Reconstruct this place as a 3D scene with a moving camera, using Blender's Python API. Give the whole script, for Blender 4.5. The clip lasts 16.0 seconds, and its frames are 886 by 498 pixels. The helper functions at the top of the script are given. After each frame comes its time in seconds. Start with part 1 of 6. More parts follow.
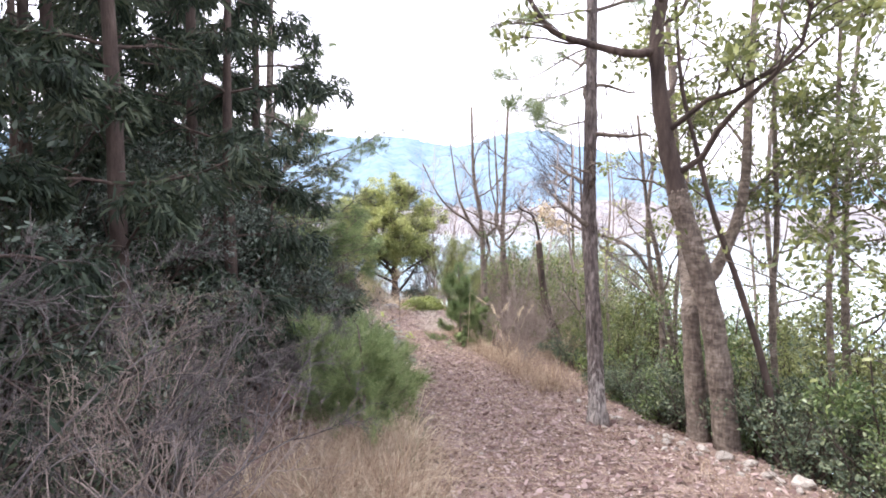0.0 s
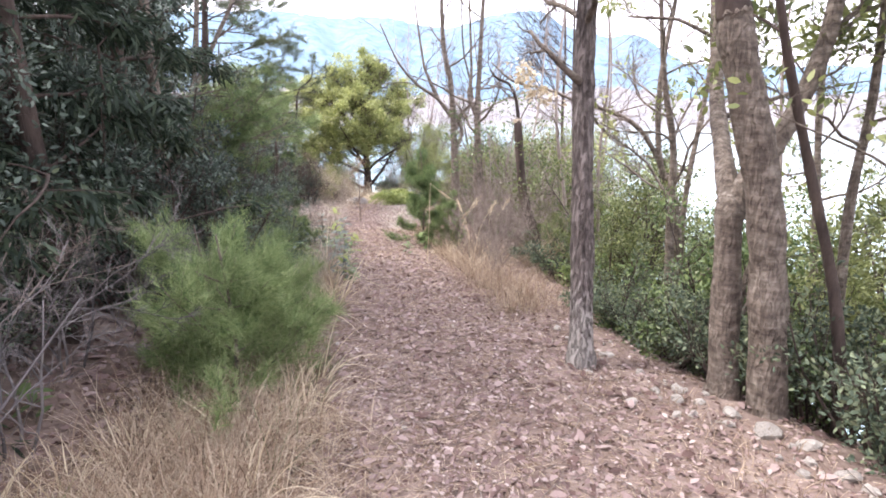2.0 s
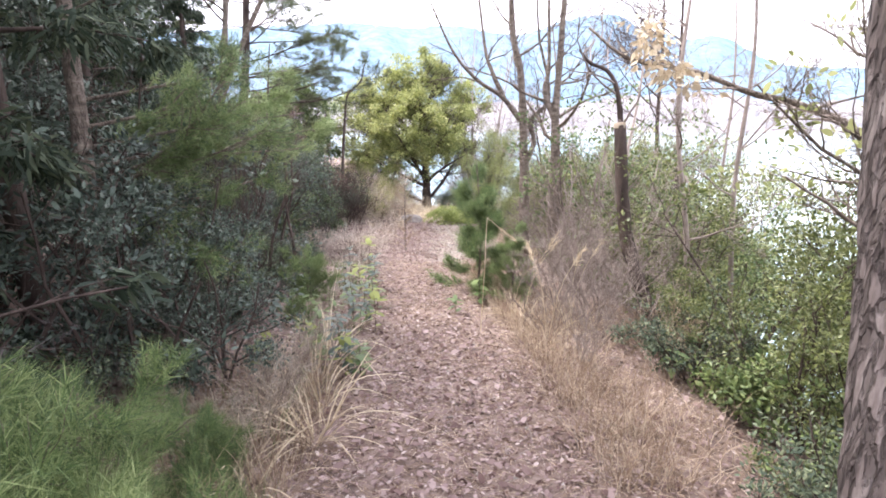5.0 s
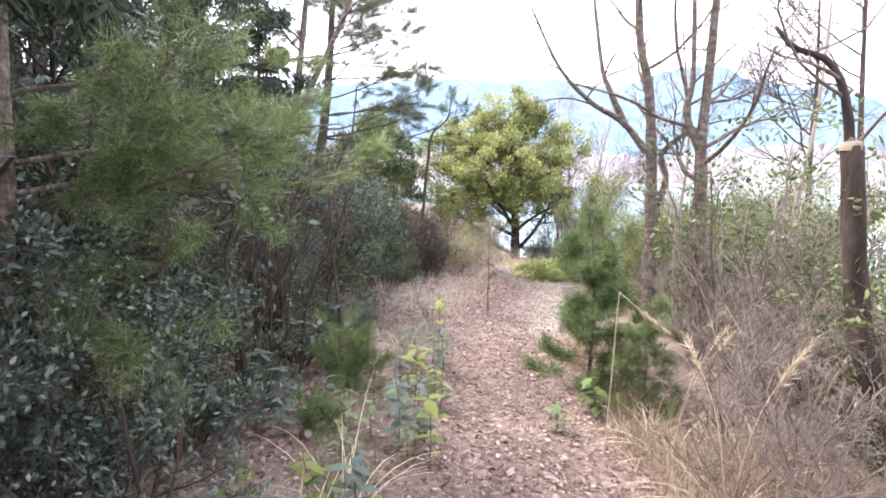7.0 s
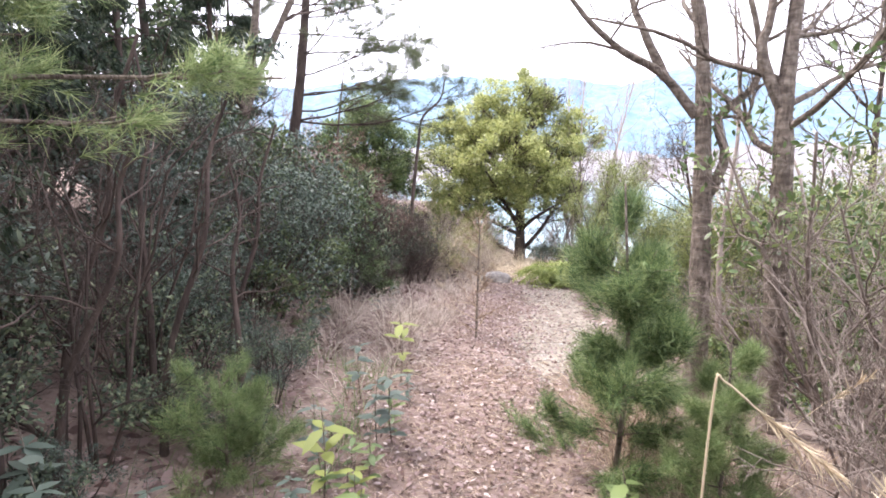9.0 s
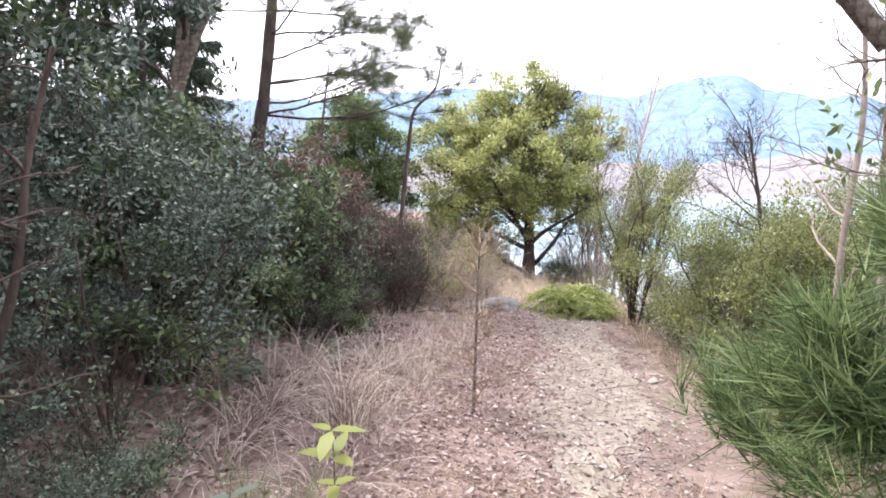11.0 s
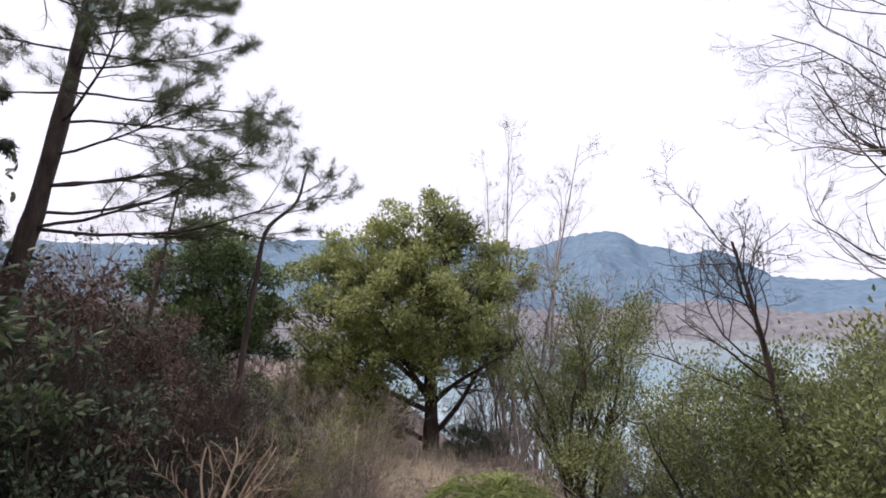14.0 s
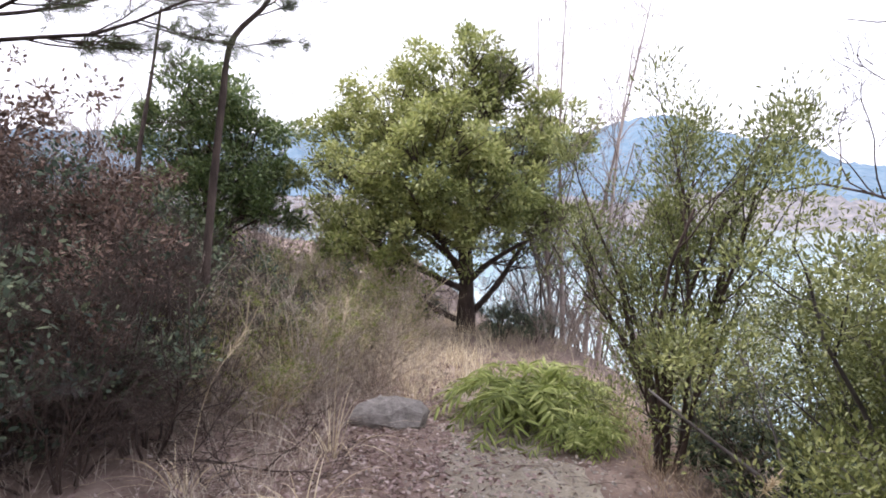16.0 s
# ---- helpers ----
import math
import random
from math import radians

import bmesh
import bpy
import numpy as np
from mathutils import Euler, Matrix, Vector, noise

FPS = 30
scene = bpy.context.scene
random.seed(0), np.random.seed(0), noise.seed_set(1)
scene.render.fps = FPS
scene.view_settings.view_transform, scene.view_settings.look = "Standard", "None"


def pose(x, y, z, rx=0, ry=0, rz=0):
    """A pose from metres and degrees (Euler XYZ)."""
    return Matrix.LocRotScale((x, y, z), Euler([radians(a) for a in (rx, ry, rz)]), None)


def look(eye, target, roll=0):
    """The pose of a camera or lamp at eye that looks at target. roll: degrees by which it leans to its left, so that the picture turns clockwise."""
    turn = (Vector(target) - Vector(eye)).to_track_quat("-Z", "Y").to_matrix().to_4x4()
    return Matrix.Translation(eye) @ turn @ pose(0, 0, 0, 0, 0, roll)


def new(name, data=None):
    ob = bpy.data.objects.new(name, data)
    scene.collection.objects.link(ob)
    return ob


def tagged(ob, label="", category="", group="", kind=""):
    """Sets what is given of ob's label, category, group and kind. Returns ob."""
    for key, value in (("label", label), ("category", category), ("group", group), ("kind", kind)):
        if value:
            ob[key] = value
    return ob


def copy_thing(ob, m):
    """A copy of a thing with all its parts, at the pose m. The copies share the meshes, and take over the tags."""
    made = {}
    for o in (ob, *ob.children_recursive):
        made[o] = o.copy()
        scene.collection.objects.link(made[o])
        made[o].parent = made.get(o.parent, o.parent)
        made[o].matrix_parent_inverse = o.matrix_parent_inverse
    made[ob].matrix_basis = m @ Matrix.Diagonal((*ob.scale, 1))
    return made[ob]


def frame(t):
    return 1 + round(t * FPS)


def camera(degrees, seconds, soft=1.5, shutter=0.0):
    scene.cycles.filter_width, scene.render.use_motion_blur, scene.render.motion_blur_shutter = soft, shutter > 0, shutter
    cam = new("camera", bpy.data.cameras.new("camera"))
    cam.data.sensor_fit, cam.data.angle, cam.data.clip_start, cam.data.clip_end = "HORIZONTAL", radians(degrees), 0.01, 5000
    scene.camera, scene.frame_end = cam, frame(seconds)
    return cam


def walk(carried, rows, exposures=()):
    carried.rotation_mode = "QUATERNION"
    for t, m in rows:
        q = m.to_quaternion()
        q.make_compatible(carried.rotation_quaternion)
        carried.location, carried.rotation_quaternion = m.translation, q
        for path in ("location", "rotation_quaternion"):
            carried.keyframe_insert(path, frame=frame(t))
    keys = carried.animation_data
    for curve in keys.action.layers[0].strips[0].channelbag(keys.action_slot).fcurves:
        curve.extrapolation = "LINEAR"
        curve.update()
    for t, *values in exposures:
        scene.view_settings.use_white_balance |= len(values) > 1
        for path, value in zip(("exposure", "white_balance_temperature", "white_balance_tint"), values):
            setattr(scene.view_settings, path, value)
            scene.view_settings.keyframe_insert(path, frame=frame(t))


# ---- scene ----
cam = camera(79.7, 16.0, 1.8)
METRES, EYE, TILT, LEAN, TURN = 14.3, 1.5, -6.0, 0.8, 0.0
ROWS = [
    (0.0, 0.0, 0.0, 0.0, -0.03, 2.04, -0.93),
    (0.5, 0.0091, 0.0329, 0.0019, -0.78, -0.15, -0.88),
    (1.0, 0.0248, 0.0663, -0.0005, -0.88, -2.58, -0.8),
    (1.5, 0.0298, 0.0938, -0.0039, -0.96, -6.48, -0.85),
    (2.0, 0.0331, 0.1214, -0.0053, -1.3, -9.54, -0.86),
    (2.5, 0.0401, 0.148, -0.0055, -1.38, -11.77, -0.6),
    (3.0, 0.038, 0.1733, -0.0054, -2.21, -13.41, -0.58),
    (3.5, 0.0377, 0.1976, -0.0049, -2.95, -14.07, -0.4),
    (4.0, 0.0396, 0.2236, -0.0001, -1.54, -14.12, -0.25),
    (4.5, 0.0384, 0.2571, 0.0045, 2.7, -11.66, -0.87),
    (5.0, 0.0398, 0.2868, 0.0052, 6.01, -8.93, -0.97),
    (7.5, 0.0152, 0.4419, 0.0001, 16.3, -3.88, -2.6),
    (8.0, 0.0132, 0.4718, -0.0009, 16.42, -4.06, -2.61),
    (8.5, 0.0163, 0.5046, -0.0021, 16.28, -4.19, -2.55),
    (9.0, 0.0129, 0.5342, -0.0026, 16.44, -4.24, -2.54),
    (11.5, -0.0194, 0.7015, 0.001, 17.14, -1.91, -2.72),
    (12.0, -0.0242, 0.7333, 0.0069, 17.08, 2.65, -2.71),
    (12.5, -0.0284, 0.7601, 0.0117, 17.19, 8.91, -2.68),
    (13.0, -0.0302, 0.788, 0.0128, 14.88, 11.35, -2.48),
    (13.5, -0.0246, 0.8168, 0.0128, 10.61, 12.84, -1.64),
    (14.0, -0.0275, 0.85, 0.0113, 7.22, 12.99, -1.56),
    (14.5, -0.0256, 0.8781, 0.011, 6.67, 13.01, -1.52),
    (15.0, -0.0232, 0.9141, 0.006, 7.28, 12.49, -1.48),
    (15.5, -0.0275, 0.9487, -0.0005, 8.71, 7.3, -1.83),
    (16.0, -0.0334, 0.9814, -0.0046, 12.05, 0.81, -2.26),
]
walk(cam, [(t, pose(0, 0, EYE, TILT, LEAN, TURN) @ pose(METRES * x, METRES * y, METRES * z, 90 + pitch, roll, yaw)) for t, x, y, z, yaw, pitch, roll in ROWS],
     [(t, stops, 6220, 16.0) for t, stops in ((0, 1.25), (1.5, 1.35), (3.5, 1.48), (5, 1.46), (9, 1.44), (11.5, 1.2), (12, 1.08), (12.5, 0.5), (13.5, -0.18), (15, -0.32), (15.5, -0.18), (16, 0.55))])

# plan coordinates (x right, y along the path, z above the sloping path) to the level world
PLAN = pose(0, 0, EYE, TILT, LEAN, TURN) @ Matrix.Translation((0, 0, -EYE))


def at(x, y, z=0.0):
    return PLAN @ Vector((x, y, z))


# ---- world and sun: a bright, hazy, overcast sky ----
SUN_EL, SUN_AZ = 56.0, -76.0
world = bpy.data.worlds.new("overcast_sky")
scene.world = world
world.use_nodes = True
wt = world.node_tree
wt.nodes.clear()
w_out = wt.nodes.new("ShaderNodeOutputWorld")
w_bg = wt.nodes.new("ShaderNodeBackground")
w_sky = wt.nodes.new("ShaderNodeTexSky")
w_sky.sky_type, w_sky.sun_disc = "NISHITA", False
w_sky.sun_elevation, w_sky.sun_rotation = radians(SUN_EL), radians(SUN_AZ)
w_sky.air_density, w_sky.dust_density, w_sky.ozone_density = 1.0, 6.0, 1.0
w_mix = wt.nodes.new("ShaderNodeMix")
w_mix.data_type = "RGBA"
w_mix.inputs[0].default_value = 0.88
w_mix.inputs[7].default_value = (13.9, 13.8, 14.7, 1.0)   # the even cloud layer
wt.links.new(w_sky.outputs[0], w_mix.inputs[6])
wt.links.new(w_mix.outputs[2], w_bg.inputs[0])
w_bg.inputs[1].default_value = 0.1
wt.links.new(w_bg.outputs[0], w_out.inputs[0])
sun = new("sun", bpy.data.lights.new("sun", "SUN"))
sun.data.energy, sun.data.angle, sun.data.color = 2.8, radians(14), (1.0, 0.95, 0.86)
sun.matrix_world = look((0, 0, 60), (-60 * math.cos(radians(SUN_EL)) * math.sin(radians(SUN_AZ)),
                                     -60 * math.cos(radians(SUN_EL)) * math.cos(radians(SUN_AZ)), 60 - 60 * math.sin(radians(SUN_EL))))


# ---- materials ----
def material(name, stops, rough=0.8, scale=6.0, bump=0.3, bump_scale=40.0, stretch=(1, 1, 1), island=0.0, through_light=0.0,
             gloss=0.3, patch=None, clear=0.0, fissure=0.0):
    """A surface whose colour runs over stops by noise at two scales, and by chance from piece to piece (island)."""
    m = bpy.data.materials.new(name)
    m.use_nodes = True
    nt = m.node_tree
    nodes, links = nt.nodes, nt.links
    bsdf = nodes["Principled BSDF"]
    co = nodes.new("ShaderNodeTexCoord")
    mp = nodes.new("ShaderNodeMapping")
    mp.inputs["Scale"].default_value = stretch
    links.new(co.outputs["Object"], mp.inputs[0])
    n1 = nodes.new("ShaderNodeTexNoise")
    n1.inputs["Scale"].default_value, n1.inputs["Detail"].default_value = scale, 8
    n1.inputs["Roughness"].default_value = 0.65
    links.new(mp.outputs[0], n1.inputs[0])
    value = n1.outputs[0]
    if island:
        g = nodes.new("ShaderNodeNewGeometry")
        o = nodes.new("ShaderNodeObjectInfo")
        mx = nodes.new("ShaderNodeMix")
        mx.inputs[0].default_value = island
        links.new(value, mx.inputs[2])
        links.new(g.outputs["Random Per Island"], mx.inputs[3])
        ad = nodes.new("ShaderNodeMath")
        ad.operation = "MULTIPLY_ADD"
        ad.inputs[1].default_value = 0.3
        links.new(o.outputs["Random"], ad.inputs[0])
        links.new(mx.outputs[0], ad.inputs[2])
        sb = nodes.new("ShaderNodeMath")
        sb.operation = "SUBTRACT"
        sb.inputs[1].default_value = 0.15
        links.new(ad.outputs[0], sb.inputs[0])
        value = sb.outputs[0]
    ramp = nodes.new("ShaderNodeValToRGB")
    el = ramp.color_ramp.elements
    while len(el) < len(stops):
        el.new(0.5)
    for e, (p, c) in zip(el, stops):
        e.position, e.color = p, (*c, 1)
    links.new(value, ramp.inputs[0])
    colour = ramp.outputs[0]
    if patch:
        # worn or lichened patches: colour, noise scale, threshold, lowest and highest height on the object
        pc, ps, pt, z0, z1 = patch
        n3 = nodes.new("ShaderNodeTexNoise")
        n3.inputs["Scale"].default_value, n3.inputs["Detail"].default_value = ps, 6
        mp3 = nodes.new("ShaderNodeMapping")
        mp3.inputs["Scale"].default_value = (1, 1, 0.35)
        links.new(co.outputs["Object"], mp3.inputs[0])
        links.new(mp3.outputs[0], n3.inputs[0])
        sx = nodes.new("ShaderNodeSeparateXYZ")
        links.new(co.outputs["Object"], sx.inputs[0])
        mr = nodes.new("ShaderNodeMapRange")
        mr.inputs[1].default_value, mr.inputs[2].default_value = z0, z1
        mr.inputs[3].default_value, mr.inputs[4].default_value = 0.32, -0.25
        links.new(sx.outputs[2], mr.inputs[0])
        sm = nodes.new("ShaderNodeMath")
        links.new(n3.outputs[0], sm.inputs[0])
        links.new(mr.outputs[0], sm.inputs[1])
        st = nodes.new("ShaderNodeMapRange")
        st.inputs[1].default_value, st.inputs[2].default_value, st.inputs[4].default_value = pt, pt + 0.22, 0.85
        links.new(sm.outputs[0], st.inputs[0])
        pm = nodes.new("ShaderNodeMix")
        pm.data_type = "RGBA"
        pm.inputs[7].default_value = (*pc, 1)
        links.new(st.outputs[0], pm.inputs[0])
        links.new(colour, pm.inputs[6])
        colour = pm.outputs[2]
    crack = None
    if fissure:
        # dark upright cracks between the plates of bark
        mp4 = nodes.new("ShaderNodeMapping")
        mp4.inputs["Scale"].default_value = (1, 1, 0.24)
        links.new(co.outputs["Object"], mp4.inputs[0])
        n4 = nodes.new("ShaderNodeTexNoise")
        n4.inputs["Scale"].default_value, n4.inputs["Detail"].default_value, n4.inputs["Distortion"].default_value = 52, 4, 0.4
        links.new(mp4.outputs[0], n4.inputs[0])
        mr4 = nodes.new("ShaderNodeMapRange")
        mr4.inputs[1].default_value, mr4.inputs[2].default_value = 0.4, 0.54
        links.new(n4.outputs[0], mr4.inputs[0])
        crack = mr4.outputs[0]
        k4 = nodes.new("ShaderNodeMix")
        k4.data_type = "RGBA"
        k4.inputs[6].default_value = (0.05, 0.04, 0.036, 1)
        iv = nodes.new("ShaderNodeMapRange")
        iv.inputs[3].default_value, iv.inputs[4].default_value = 1 - fissure, 1.0
        links.new(crack, iv.inputs[0])
        links.new(iv.outputs[0], k4.inputs[0])
        links.new(colour, k4.inputs[7])
        colour = k4.outputs[2]
    links.new(colour, bsdf.inputs["Base Color"])
    bsdf.inputs["Roughness"].default_value = rough
    bsdf.inputs["Specular IOR Level"].default_value = gloss
    if clear:
        bsdf.inputs["Coat Weight"].default_value = clear
        bsdf.inputs["Coat Roughness"].default_value = 0.3
    if bump:
        n2 = nodes.new("ShaderNodeTexNoise")
        n2.inputs["Scale"].default_value, n2.inputs["Detail"].default_value = bump_scale, 5
        links.new(mp.outputs[0], n2.inputs[0])
        b = nodes.new("ShaderNodeBump")
        b.inputs["Strength"].default_value, b.inputs["Distance"].default_value = bump, 0.02
        links.new(crack if crack else n2.outputs[0], b.inputs["Height"])
        links.new(b.outputs[0], bsdf.inputs["Normal"])
    if through_light:
        tr = nodes.new("ShaderNodeBsdfTranslucent")
        links.new(colour, tr.inputs[0])
        ms = nodes.new("ShaderNodeMixShader")
        ms.inputs[0].default_value = through_light
        links.new(bsdf.outputs[0], ms.inputs[1])
        links.new(tr.outputs[0], ms.inputs[2])
        links.new(ms.outputs[0], nodes["Material Output"].inputs[0])
    return m


M_SOIL = material("soil", [(0.25, (0.085, 0.058, 0.05)), (0.5, (0.205, 0.15, 0.128)), (0.75, (0.36, 0.285, 0.245))], 0.95, 3.4, 0.8, 30)
M_DIRT = material("bare_tan_dirt", [(0.25, (0.165, 0.138, 0.11)), (0.5, (0.275, 0.24, 0.195)), (0.75, (0.4, 0.36, 0.3))], 0.95, 5, 0.9, 45)
M_LITTER = material("leaf_litter", [(0.05, (0.13, 0.08, 0.07)), (0.4, (0.255, 0.18, 0.168)), (0.75, (0.39, 0.3, 0.283)), (0.97, (0.62, 0.54, 0.5))],
                    0.8, 3, 0.2, 60, island=0.85, through_light=0.1)
M_STONE = material("pale_stone", [(0.3, (0.2, 0.175, 0.16)), (0.7, (0.5, 0.46, 0.42))], 0.9, 9, 0.6, 50, island=0.3)
M_PINE_BARK = material("pine_bark", [(0.3, (0.055, 0.044, 0.042)), (0.5, (0.18, 0.147, 0.138)), (0.72, (0.35, 0.305, 0.29))], 0.95, 26, 1.0, 60, (1, 1, 0.16),
                       patch=((0.44, 0.4, 0.375), 38, 0.5, 0.1, 1.15), fissure=0.5)
M_BARK = material("grey_brown_bark", [(0.3, (0.08, 0.062, 0.05)), (0.5, (0.2, 0.16, 0.132)), (0.75, (0.38, 0.33, 0.28))], 0.92, 11, 0.8, 40, (1, 1, 2.2), fissure=0.3)
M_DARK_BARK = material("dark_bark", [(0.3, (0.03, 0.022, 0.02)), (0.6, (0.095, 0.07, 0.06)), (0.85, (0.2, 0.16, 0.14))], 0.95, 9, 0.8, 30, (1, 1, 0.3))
# darker copy of the bare twig, with the wood's shade put into its colour
M_SHADE_TWIG = material("shaded_grey_twig", [(0.3, (0.06, 0.053, 0.054)), (0.7, (0.21, 0.188, 0.186))], 0.9, 8, 0.3, 60, island=0.4)
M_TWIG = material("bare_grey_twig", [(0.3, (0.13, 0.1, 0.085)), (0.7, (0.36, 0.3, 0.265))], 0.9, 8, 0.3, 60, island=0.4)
M_DRY = material("dry_grass", [(0.1, (0.17, 0.115, 0.08)), (0.5, (0.36, 0.265, 0.19)), (0.95, (0.62, 0.52, 0.4))], 0.85, 2, 0, island=0.8, through_light=0.3)
M_DEAD = material("dead_grass", [(0.1, (0.17, 0.125, 0.1)), (0.5, (0.38, 0.31, 0.26)), (0.95, (0.65, 0.58, 0.5))], 0.85, 2, 0, island=0.8, through_light=0.25)
M_STRAW = material("pale_straw", [(0.1, (0.45, 0.35, 0.23)), (0.9, (0.78, 0.68, 0.5))], 0.8, 3, 0, island=0.7, through_light=0.25)
M_OLIVE = material("olive_leaf", [(0.05, (0.11, 0.14, 0.05)), (0.5, (0.33, 0.36, 0.13)), (0.95, (0.58, 0.58, 0.26))], 0.45, 0.9, 0, island=0.55,
                   through_light=0.45, gloss=0.5)
M_OLIVE_DARK = material("dull_olive_leaf", [(0.05, (0.055, 0.075, 0.026)), (0.5, (0.175, 0.2, 0.07)), (0.95, (0.39, 0.41, 0.16))], 0.45, 0.9, 0, island=0.6,
                        through_light=0.35, gloss=0.5)
M_GREEN = material("green_leaf", [(0.05, (0.045, 0.075, 0.03)), (0.5, (0.125, 0.18, 0.065)), (0.95, (0.3, 0.36, 0.14))], 0.4, 1.2, 0, island=0.6, through_light=0.3,
                   gloss=0.5)
M_BLUE_LEAF = material("glossy_dark_leaf", [(0.05, (0.03, 0.045, 0.036)), (0.55, (0.085, 0.115, 0.09)), (0.95, (0.22, 0.26, 0.21))], 0.45, 1.2, 0, island=0.7,
                       through_light=0.12, gloss=0.35)
M_DULL_LEAF = material("dull_dark_leaf", [(0.05, (0.03, 0.045, 0.036)), (0.55, (0.098, 0.128, 0.086)), (0.95, (0.23, 0.26, 0.155))], 0.7, 1.2, 0, island=0.7,
                       through_light=0.12, gloss=0.25)
M_CONIFER = material("conifer_spray", [(0.05, (0.012, 0.02, 0.014)), (0.5, (0.034, 0.052, 0.033)), (0.95, (0.1, 0.12, 0.07))], 0.7, 0.8, 0, island=0.6, through_light=0.2)
M_NEEDLE = material("pine_needle", [(0.05, (0.045, 0.08, 0.032)), (0.5, (0.175, 0.25, 0.1)), (0.95, (0.42, 0.48, 0.23))], 0.5, 1.5, 0, island=0.8, through_light=0.35)
M_NEEDLE_DARK = material("dark_pine_needle", [(0.05, (0.045, 0.06, 0.03)), (0.5, (0.125, 0.15, 0.075)), (0.95, (0.29, 0.31, 0.17))], 0.55, 1.5, 0, island=0.6, through_light=0.3)
M_RUSSET = material("russet_leaf", [(0.05, (0.05, 0.032, 0.026)), (0.5, (0.145, 0.098, 0.08)), (0.95, (0.28, 0.195, 0.155))], 0.75, 1.2, 0, island=0.7, through_light=0.15, gloss=0.2)
M_PINK_TWIG = material("pinkish_twig", [(0.3, (0.26, 0.2, 0.185)), (0.7, (0.5, 0.42, 0.39))], 0.9, 8, 0.3, 60, island=0.4)
M_DEEP_GREEN = material("deep_green_leaf", [(0.05, (0.025, 0.045, 0.022)), (0.5, (0.075, 0.11, 0.05)), (0.95, (0.2, 0.24, 0.11))], 0.5, 1.2, 0, island=0.65, through_light=0.25, gloss=0.35)
M_FERN = material("fern_frond", [(0.05, (0.1, 0.13, 0.035)), (0.5, (0.28, 0.33, 0.095)), (0.95, (0.52, 0.55, 0.22))], 0.5, 1.5, 0, island=0.6, through_light=0.4)
M_YELLOW = material("yellow_green_leaf", [(0.05, (0.15, 0.19, 0.05)), (0.95, (0.38, 0.41, 0.13))], 0.5, 3, 0, island=0.6, through_light=0.4)
M_ROCK = material("grey_rock", [(0.3, (0.15, 0.135, 0.125)), (0.7, (0.36, 0.33, 0.31))], 0.9, 6, 0.8, 25)
M_CUT = material("cut_wood", [(0.3, (0.26, 0.21, 0.15)), (0.7, (0.42, 0.35, 0.27))], 0.85, 20, 0.3, 80)


# Far backdrop: distance haze is painted into the colour and lifted by emission.
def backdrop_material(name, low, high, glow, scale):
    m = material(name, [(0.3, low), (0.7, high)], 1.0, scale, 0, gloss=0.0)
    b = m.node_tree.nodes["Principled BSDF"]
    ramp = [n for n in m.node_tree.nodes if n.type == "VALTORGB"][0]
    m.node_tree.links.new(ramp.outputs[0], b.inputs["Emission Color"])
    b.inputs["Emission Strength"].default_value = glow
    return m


# bluish and greyish tones carry the haze over hills and shore woods
M_HILL = backdrop_material("wooded_hill_painted_haze", (0.095, 0.152, 0.213), (0.178, 0.232, 0.29), 0.36, 0.03)
M_SHORE = backdrop_material("shore_wood_painted_haze", (0.12, 0.125, 0.14), (0.27, 0.25, 0.255), 0.36, 0.09)
M_WATER = material("lake_water", [(0.3, (0.28, 0.4, 0.43)), (0.7, (0.36, 0.47, 0.5))], 0.12, 0.02, 0.25, 1.2, gloss=0.5)


# ---- mesh building ----
rng = np.random.default_rng(7)


def mesh_of(name, V, tris=None, quads=None, mat=None, smooth=False):
    V = np.asarray(V, dtype=np.float32).reshape(-1, 3)
    t = np.zeros((0, 3), int) if tris is None else np.asarray(tris, int).reshape(-1, 3)
    q = np.zeros((0, 4), int) if quads is None else np.asarray(quads, int).reshape(-1, 4)
    me = bpy.data.meshes.new(name)
    me.vertices.add(len(V))
    me.vertices.foreach_set("co", V.ravel())
    me.loops.add(len(t) * 3 + len(q) * 4)
    me.loops.foreach_set("vertex_index", np.concatenate([t.ravel(), q.ravel()]).astype(np.int32))
    me.polygons.add(len(t) + len(q))
    starts = np.concatenate([np.arange(len(t)) * 3, len(t) * 3 + np.arange(len(q)) * 4])
    me.polygons.foreach_set("loop_start", starts.astype(np.int32))
    if smooth:
        me.polygons.foreach_set("use_smooth", np.ones(len(t) + len(q), dtype=bool))
    me.update(calc_edges=True)
    if mat:
        me.materials.append(mat)
    return me


